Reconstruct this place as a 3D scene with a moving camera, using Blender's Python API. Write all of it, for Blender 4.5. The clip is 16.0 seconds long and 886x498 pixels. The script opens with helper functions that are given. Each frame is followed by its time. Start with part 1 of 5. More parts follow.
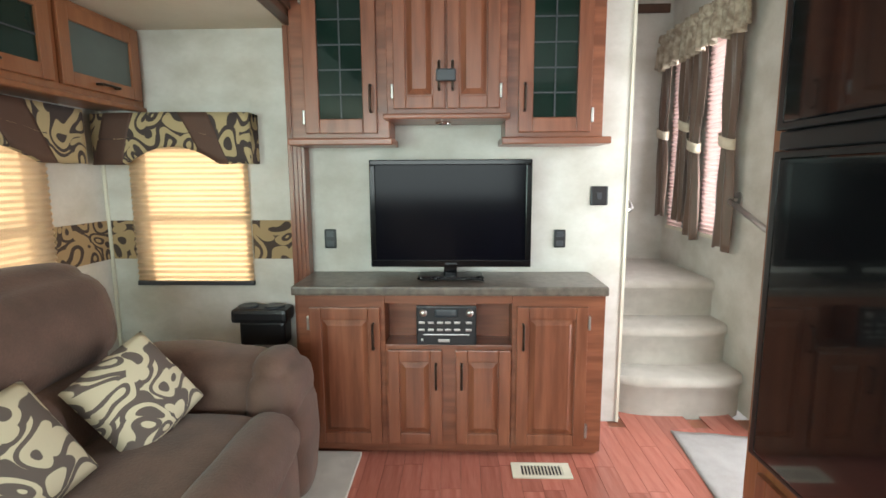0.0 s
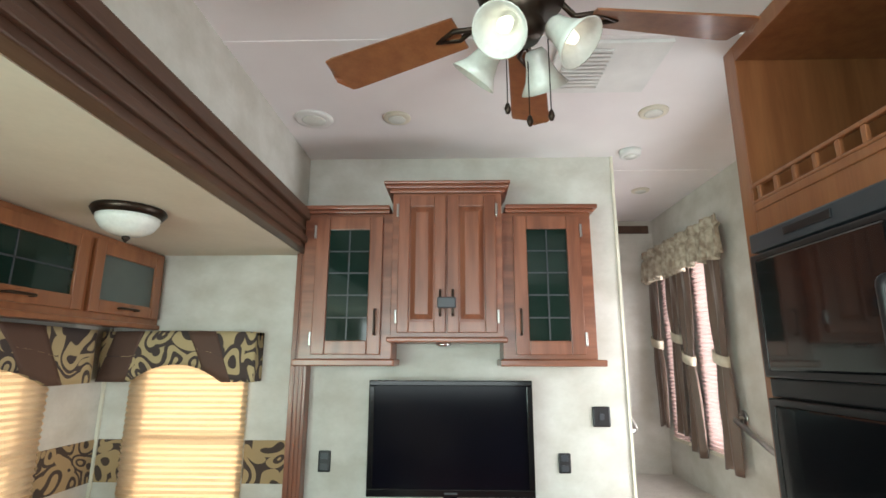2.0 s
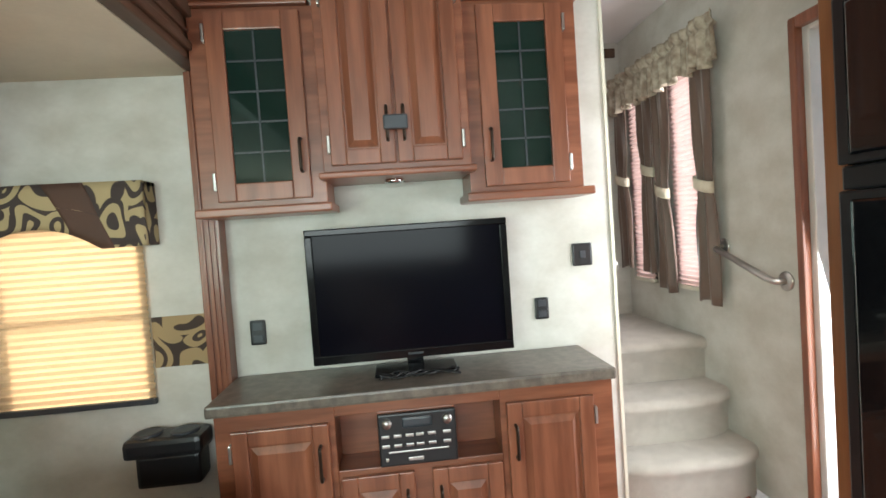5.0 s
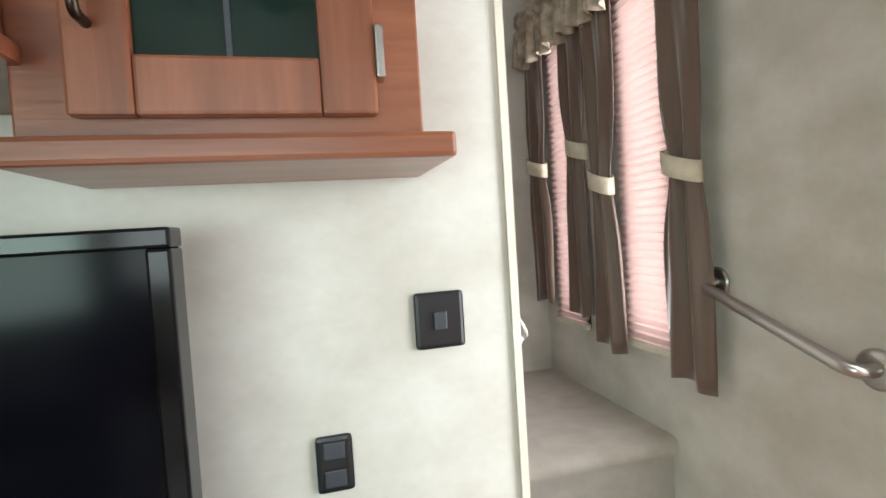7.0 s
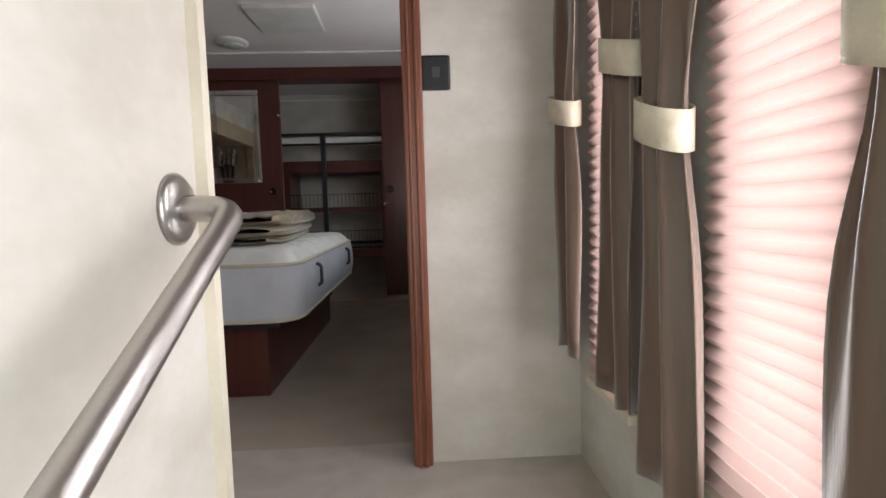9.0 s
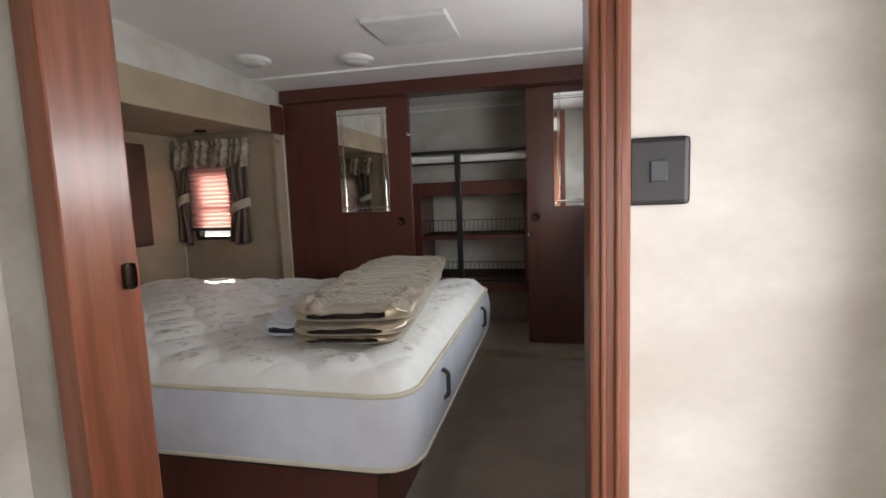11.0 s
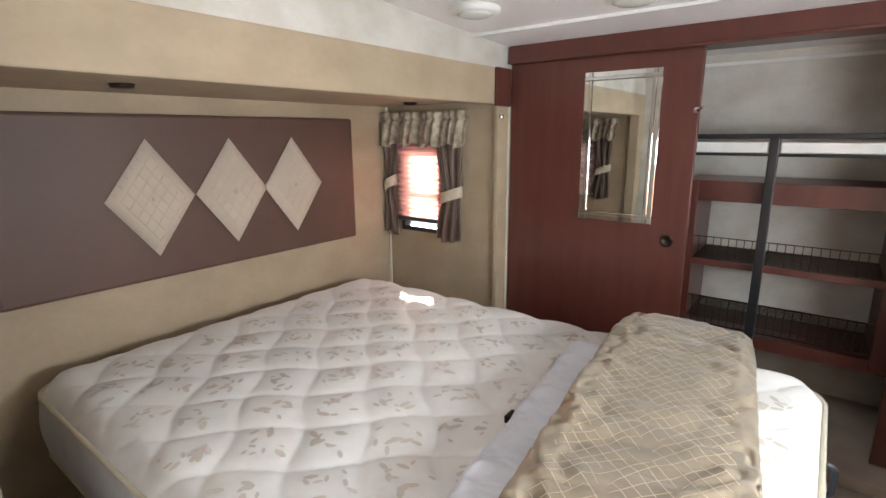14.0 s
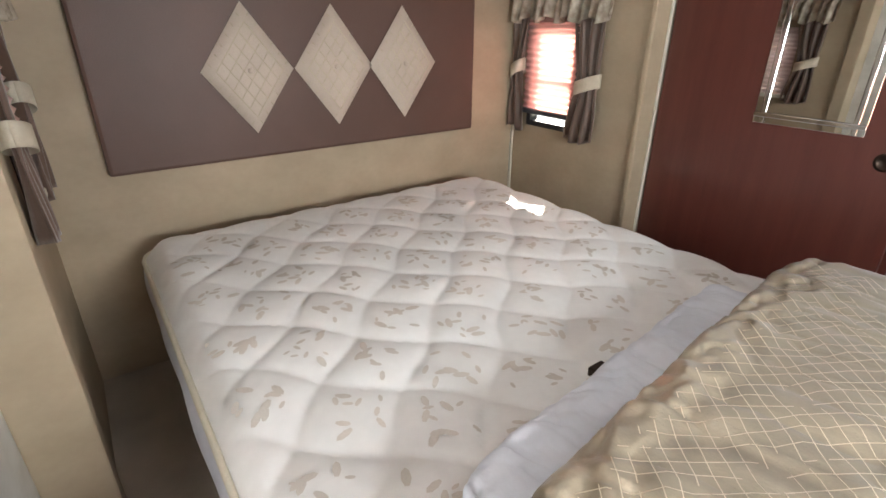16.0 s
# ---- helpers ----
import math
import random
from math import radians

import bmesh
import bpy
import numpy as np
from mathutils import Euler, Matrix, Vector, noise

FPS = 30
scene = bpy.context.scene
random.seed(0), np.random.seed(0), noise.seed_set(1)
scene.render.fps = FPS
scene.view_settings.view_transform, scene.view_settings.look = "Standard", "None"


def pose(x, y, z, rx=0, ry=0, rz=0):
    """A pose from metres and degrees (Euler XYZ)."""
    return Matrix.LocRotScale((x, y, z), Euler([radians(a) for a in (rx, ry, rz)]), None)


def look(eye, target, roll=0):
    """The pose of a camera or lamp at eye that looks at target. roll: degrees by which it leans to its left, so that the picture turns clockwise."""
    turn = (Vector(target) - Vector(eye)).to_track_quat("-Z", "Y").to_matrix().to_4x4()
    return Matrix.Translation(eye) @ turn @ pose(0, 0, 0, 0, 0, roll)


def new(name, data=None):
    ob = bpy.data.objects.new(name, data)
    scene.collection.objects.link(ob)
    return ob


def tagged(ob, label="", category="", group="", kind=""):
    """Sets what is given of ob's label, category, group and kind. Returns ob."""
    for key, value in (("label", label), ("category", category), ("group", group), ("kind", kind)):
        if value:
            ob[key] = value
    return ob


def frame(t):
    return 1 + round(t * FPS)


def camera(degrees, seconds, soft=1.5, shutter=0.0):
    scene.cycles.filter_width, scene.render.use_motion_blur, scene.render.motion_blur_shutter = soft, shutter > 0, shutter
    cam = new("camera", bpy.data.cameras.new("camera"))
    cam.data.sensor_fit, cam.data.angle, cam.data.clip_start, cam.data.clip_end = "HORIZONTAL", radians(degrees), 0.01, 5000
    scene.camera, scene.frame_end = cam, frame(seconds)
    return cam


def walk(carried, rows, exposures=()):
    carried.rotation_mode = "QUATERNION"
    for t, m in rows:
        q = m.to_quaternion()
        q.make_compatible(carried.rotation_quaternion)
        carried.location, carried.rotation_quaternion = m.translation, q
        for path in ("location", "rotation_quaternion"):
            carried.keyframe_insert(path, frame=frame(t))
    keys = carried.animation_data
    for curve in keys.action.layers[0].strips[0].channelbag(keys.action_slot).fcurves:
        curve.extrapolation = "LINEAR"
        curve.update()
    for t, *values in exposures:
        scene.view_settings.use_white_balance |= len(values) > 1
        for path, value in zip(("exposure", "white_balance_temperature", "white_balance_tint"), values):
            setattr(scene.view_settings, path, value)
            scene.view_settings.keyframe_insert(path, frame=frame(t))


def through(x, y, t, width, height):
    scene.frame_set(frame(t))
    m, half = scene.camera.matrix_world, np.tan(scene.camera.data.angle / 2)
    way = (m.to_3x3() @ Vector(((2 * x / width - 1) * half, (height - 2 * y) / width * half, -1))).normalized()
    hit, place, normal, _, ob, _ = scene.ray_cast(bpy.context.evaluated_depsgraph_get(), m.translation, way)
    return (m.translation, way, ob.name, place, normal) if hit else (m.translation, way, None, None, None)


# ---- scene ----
cam = camera(83.0, 16.0, soft=1.6, shutter=0.0)
PATH = [
    (0.0, pose(0.071, 0.558, 1.248, 81.74, 0.0, 1.88) @ pose(0, 0, 0, 0, 0, -0.28)),
    (0.5, pose(0.074, 0.551, 1.287, 83.45, 0.0, 2.45) @ pose(0, 0, 0, 0, 0, -0.16)),
    (1.0, pose(0.079, 0.537, 1.325, 90.82, 0.0, 2.79) @ pose(0, 0, 0, 0, 0, 0.05)),
    (1.5, pose(0.063, 0.515, 1.378, 98.59, 0.0, 2.08) @ pose(0, 0, 0, 0, 0, 0.10)),
    (2.0, pose(0.066, 0.496, 1.420, 102.31, 0.0, 1.71) @ pose(0, 0, 0, 0, 0, 0.15)),
    (2.5, pose(0.068, 0.491, 1.433, 104.02, 0.0, 1.33) @ pose(0, 0, 0, 0, 0, 0.23)),
    (3.0, pose(0.053, 0.503, 1.415, 103.94, 0.0, 0.65) @ pose(0, 0, 0, 0, 0, 0.29)),
    (3.5, pose(0.002, 0.543, 1.353, 98.77, 0.0, -0.27) @ pose(0, 0, 0, 0, 0, -0.49)),
    (4.0, pose(-0.051, 0.610, 1.271, 89.50, 0.0, -1.82) @ pose(0, 0, 0, 0, 0, -2.19)),
    (6.5, pose(0.338, 1.930, 1.320, 87.29, 0.0, -12.05) @ pose(0, 0, 0, 0, 0, -3.76)),
    (7.0, pose(0.554, 2.203, 1.299, 87.77, 0.0, -14.26) @ pose(0, 0, 0, 0, 0, -3.62)),
    (7.5, pose(0.739, 2.432, 1.299, 87.92, 0.0, -14.36) @ pose(0, 0, 0, 0, 0, -3.36)),
    (8.0, pose(0.883, 2.613, 1.310, 87.49, 0.0, -13.59) @ pose(0, 0, 0, 0, 0, -3.21)),
    (8.5, pose(1.112, 2.775, 1.303, 86.82, 0.0, -8.43) @ pose(0, 0, 0, 0, 0, -1.48)),
    (9.0, pose(1.137, 2.987, 1.310, 85.47, 0.0, -2.76) @ pose(0, 0, 0, 0, 0, -1.61)),
    (9.5, pose(1.120, 3.212, 1.323, 86.59, 0.0, 1.45) @ pose(0, 0, 0, 0, 0, -1.90)),
    (10.0, pose(1.110, 3.310, 1.470, 85.90, 0.0, 4.40) @ pose(0, 0, 0, 0, 0, -2.00)),
    (10.6, pose(1.085, 3.460, 1.585, 84.60, 0.0, 9.20) @ pose(0, 0, 0, 0, 0, -2.10)),
    (11.2, pose(1.060, 3.660, 1.655, 83.00, 0.0, 14.80) @ pose(0, 0, 0, 0, 0, -2.28)),
    (12.0, pose(1.025, 3.925, 1.705, 80.90, 0.0, 22.40) @ pose(0, 0, 0, 0, 0, -2.40)),
    (12.5, pose(0.965, 4.075, 1.795, 78.55, 0.0, 27.40) @ pose(0, 0, 0, 0, 0, -1.30)),
    (13.0, pose(0.885, 4.225, 1.868, 78.33, 0.0, 30.47) @ pose(0, 0, 0, 0, 0, -1.84)),
    (13.5, pose(0.723, 4.261, 1.885, 78.55, 0.0, 30.98) @ pose(0, 0, 0, 0, 0, -0.91)),
    (14.0, pose(0.638, 4.368, 1.911, 76.98, 0.0, 37.55) @ pose(0, 0, 0, 0, 0, -0.42)),
    (14.5, pose(0.556, 4.573, 1.852, 73.39, 0.0, 45.56) @ pose(0, 0, 0, 0, 0, -0.93)),
    (15.0, pose(0.560, 4.630, 1.858, 68.31, 0.0, 50.86) @ pose(0, 0, 0, 0, 0, -1.69)),
    (15.5, pose(0.549, 4.655, 1.839, 66.30, 0.0, 52.88) @ pose(0, 0, 0, 0, 0, -0.44)),
    (16.0, pose(0.556, 4.655, 1.838, 65.67, 0.0, 54.42) @ pose(0, 0, 0, 0, 0, 0.28)),
]
EXPOSURES = [(0.0, 0.05), (4.0, 0.05), (6.5, -0.05), (7.0, -0.15), (8.0, -0.3), (9.5, 0.15), (12.0, 1.2), (13.0, 1.8), (14.0, 2.05), (16.0, 2.15)]
walk(cam, PATH, EXPOSURES)

# ---- light ----
world = bpy.data.worlds.new("sky")
scene.world = world
world.use_nodes = True
wn = world.node_tree.nodes
sky = wn.new("ShaderNodeTexSky")
sky.sky_type = "NISHITA"
sky.sun_disc = False
sky.sun_elevation = radians(22)
sky.sun_rotation = radians(-40)
world.node_tree.links.new(sky.outputs[0], wn["Background"].inputs[0])
wn["Background"].inputs[1].default_value = 0.15
sun = new("sun", bpy.data.lights.new("sun", "SUN"))
sun.data.energy, sun.data.angle, sun.data.color = 4.5, radians(0.6), (1.0, 0.93, 0.82)
sun.matrix_world = look((-3, 10, 6), (-3 + 0.55, 10 - 0.75, 6 - 0.38))


def area_lamp(name, at, toward, w, h, watts, color=(0.9, 1.0, 0.97)):
    """A rectangular area lamp, for daylight at a window or doorway or as added fill."""
    ob = new(name, bpy.data.lights.new(name, "AREA"))
    ob.data.shape, ob.data.size, ob.data.size_y, ob.data.energy, ob.data.color = "RECTANGLE", w, h, watts, color
    ob.matrix_world = look(at, toward)
    return ob


# Added fill from behind the camera; no window is known there.
area_lamp("fill_light_rear", (-0.2, -2.13, 1.45), (-0.2, 0, 1.45), 2.2, 1.0, 80, (0.86, 0.99, 1.0))
# Added greenish fill from the unseen near part of the slide-out.
area_lamp("fill_light_side", (-1.60, -0.5, 1.2), (0.6, 1.2, 1.3), 1.3, 0.7, 56, (0.72, 1.0, 0.90))
area_lamp("door_light", (1.60, 2.44, 1.0), (0, 2.44, 0.6), 0.64, 1.7, 32, (0.93, 0.98, 1.0))
# Stair and landing lamps sit room-side of the shades, added to brighten the steps.
area_lamp("window_light_stair", (1.525, 4.0, 1.47), (0, 4.0, 1.47), 0.14, 1.04, 3, (0.98, 0.97, 1.0))
area_lamp("window_light_landing", (1.525, 3.515, 1.47), (0, 3.515, 1.47), 0.18, 1.04, 4.2, (0.98, 0.97, 1.0))
area_lamp("window_light_shade", (1.590, 3.54, 1.47), (0, 3.54, 1.47), 0.20, 1.08, 2.3, (0.98, 0.97, 1.0))
area_lamp("window_light_shade_far", (1.590, 4.03, 1.47), (0, 4.03, 1.47), 0.19, 1.08, 1.6, (0.98, 0.97, 1.0))
area_lamp("window_light_slide_end", (-1.23, 2.995, 1.08), (-1.23, 0, 1.0), 0.5, 0.62, 0.5, (1.0, 0.93, 0.82))
area_lamp("window_light_slide_side", (-1.685, 2.15, 1.08), (0, 2.15, 1.0), 0.82, 0.62, 0.7, (1.0, 0.93, 0.84))
# Room-side of the dresser window's shade, tilted down to brighten the bed.
area_lamp("window_light_bed", (1.525, 5.35, 1.76), (0, 5.35, 1.46), 1.02, 0.30, 10, (0.92, 0.97, 1.0))
area_lamp("window_light_bed_end", (-1.12, 6.485, 1.62), (-1.12, 4, 1.5), 0.22, 0.34, 0.08, (1.0, 0.86, 0.84))


# ---- materials ----
def mat(name, base, rough=0.5, metal=0.0, second=None, scale=(6, 6, 6), mix=0.5, fine=40.0, fine_amt=0.12, bump=0.15, detail=4.0,
        spec=0.5, coat=0.0, rand=0.0, sheen=0.0):
    m = bpy.data.materials.new(name)
    m.use_nodes = True
    nt, L = m.node_tree, m.node_tree.links
    b = nt.nodes["Principled BSDF"]
    b.inputs["Roughness"].default_value, b.inputs["Metallic"].default_value = rough, metal
    b.inputs["Specular IOR Level"].default_value = spec
    b.inputs["Coat Weight"].default_value = coat
    b.inputs["Coat Roughness"].default_value = 0.15
    b.inputs["Sheen Weight"].default_value = sheen
    tc = nt.nodes.new("ShaderNodeTexCoord")
    mp = nt.nodes.new("ShaderNodeMapping")
    mp.inputs["Scale"].default_value = scale
    L.new(tc.outputs["Object"], mp.inputs["Vector"])
    n1 = nt.nodes.new("ShaderNodeTexNoise")
    n1.inputs["Scale"].default_value, n1.inputs["Detail"].default_value = 1.0, detail
    L.new(mp.outputs[0], n1.inputs["Vector"])
    n2 = nt.nodes.new("ShaderNodeTexNoise")
    n2.inputs["Scale"].default_value, n2.inputs["Detail"].default_value = fine / max(scale), 3.0
    L.new(mp.outputs[0], n2.inputs["Vector"])
    ramp = nt.nodes.new("ShaderNodeMapRange")
    ramp.inputs[1].default_value, ramp.inputs[2].default_value = 0.35, 0.65
    ramp.inputs[4].default_value = mix
    L.new(n1.outputs["Fac"], ramp.inputs[0])
    mx = nt.nodes.new("ShaderNodeMix")
    mx.data_type = "RGBA"
    mx.inputs[6].default_value = (*base, 1)
    mx.inputs[7].default_value = (*(second or [c * 0.7 for c in base]), 1)
    L.new(ramp.outputs[0], mx.inputs[0])
    hs = nt.nodes.new("ShaderNodeHueSaturation")
    L.new(mx.outputs[2], hs.inputs["Color"])
    v = nt.nodes.new("ShaderNodeMapRange")
    v.inputs[3].default_value, v.inputs[4].default_value = 1 - fine_amt, 1 + fine_amt
    L.new(n2.outputs["Fac"], v.inputs[0])
    val = v.outputs[0]
    if rand:
        oi = nt.nodes.new("ShaderNodeObjectInfo")
        r = nt.nodes.new("ShaderNodeMapRange")
        r.inputs[3].default_value, r.inputs[4].default_value = 1 - rand, 1 + rand
        L.new(oi.outputs["Random"], r.inputs[0])
        mul = nt.nodes.new("ShaderNodeMath")
        mul.operation = "MULTIPLY"
        L.new(val, mul.inputs[0])
        L.new(r.outputs[0], mul.inputs[1])
        val = mul.outputs[0]
    L.new(val, hs.inputs["Value"])
    L.new(hs.outputs[0], b.inputs["Base Color"])
    if bump:
        bp = nt.nodes.new("ShaderNodeBump")
        bp.inputs["Strength"].default_value, bp.inputs["Distance"].default_value = bump, 0.004
        L.new(n2.outputs["Fac"], bp.inputs["Height"])
        L.new(bp.outputs[0], b.inputs["Normal"])
    return m


def glow(name, color, strength):
    m = bpy.data.materials.new(name)
    m.use_nodes = True
    b = m.node_tree.nodes["Principled BSDF"]
    b.inputs["Base Color"].default_value = (*color, 1)
    b.inputs["Emission Color"].default_value, b.inputs["Emission Strength"].default_value = (*color, 1), strength
    return m


def blind_mat(name, color, through):
    """Pleated shade cloth that lets light through."""
    m = mat(name, color, 0.9, fine=300, fine_amt=0.08, bump=0.1)
    nt, L = m.node_tree, m.node_tree.links
    tr = nt.nodes.new("ShaderNodeBsdfTranslucent")
    tr.inputs[0].default_value = (*through, 1)
    ms = nt.nodes.new("ShaderNodeMixShader")
    ms.inputs[0].default_value = 0.55
    L.new(nt.nodes["Principled BSDF"].outputs[0], ms.inputs[1])
    L.new(tr.outputs[0], ms.inputs[2])
    L.new(ms.outputs[0], nt.nodes["Material Output"].inputs[0])
    return m


def swirl_mat(name, dark, light, scale=14.0):
    """Woven scrolls, light on dark."""
    m = mat(name, dark, 0.85, fine=500, fine_amt=0.1, bump=0.2)
    nt, L = m.node_tree, m.node_tree.links
    b = nt.nodes["Principled BSDF"]
    tc = nt.nodes.new("ShaderNodeTexCoord")
    nz = nt.nodes.new("ShaderNodeTexNoise")
    nz.inputs["Scale"].default_value, nz.inputs["Detail"].default_value = scale * 0.55, 0.0
    L.new(tc.outputs["Object"], nz.inputs["Vector"])
    ad = nt.nodes.new("ShaderNodeVectorMath")
    ad.operation = "MULTIPLY_ADD"
    ad.inputs[1].default_value = (0.22, 0.22, 0.22)
    L.new(nz.outputs["Color"], ad.inputs[0])
    L.new(tc.outputs["Object"], ad.inputs[2])
    vo = nt.nodes.new("ShaderNodeTexVoronoi")
    vo.inputs["Scale"].default_value = scale * 0.75
    L.new(ad.outputs[0], vo.inputs["Vector"])
    wv = nt.nodes.new("ShaderNodeMath")
    wv.operation = "MULTIPLY"
    wv.inputs[1].default_value = 17.0
    L.new(vo.outputs["Distance"], wv.inputs[0])
    sn = nt.nodes.new("ShaderNodeMath")
    sn.operation = "SINE"
    L.new(wv.outputs[0], sn.inputs[0])
    rp = nt.nodes.new("ShaderNodeMapRange")
    rp.inputs[1].default_value, rp.inputs[2].default_value = -0.30, -0.12
    L.new(sn.outputs[0], rp.inputs[0])
    mx = nt.nodes.new("ShaderNodeMix")
    mx.data_type = "RGBA"
    mx.inputs[6].default_value, mx.inputs[7].default_value = (*dark, 1), (*light, 1)
    L.new(rp.outputs[0], mx.inputs[0])
    L.new(mx.outputs[2], b.inputs["Base Color"])
    return m


def glass_mat(name, tint, rough=0.05, alpha=0.0):
    m = bpy.data.materials.new(name)
    m.use_nodes = True
    b = m.node_tree.nodes["Principled BSDF"]
    b.inputs["Base Color"].default_value = (*tint, 1)
    b.inputs["Roughness"].default_value = rough
    b.inputs["Transmission Weight"].default_value = 1.0 - alpha
    return m


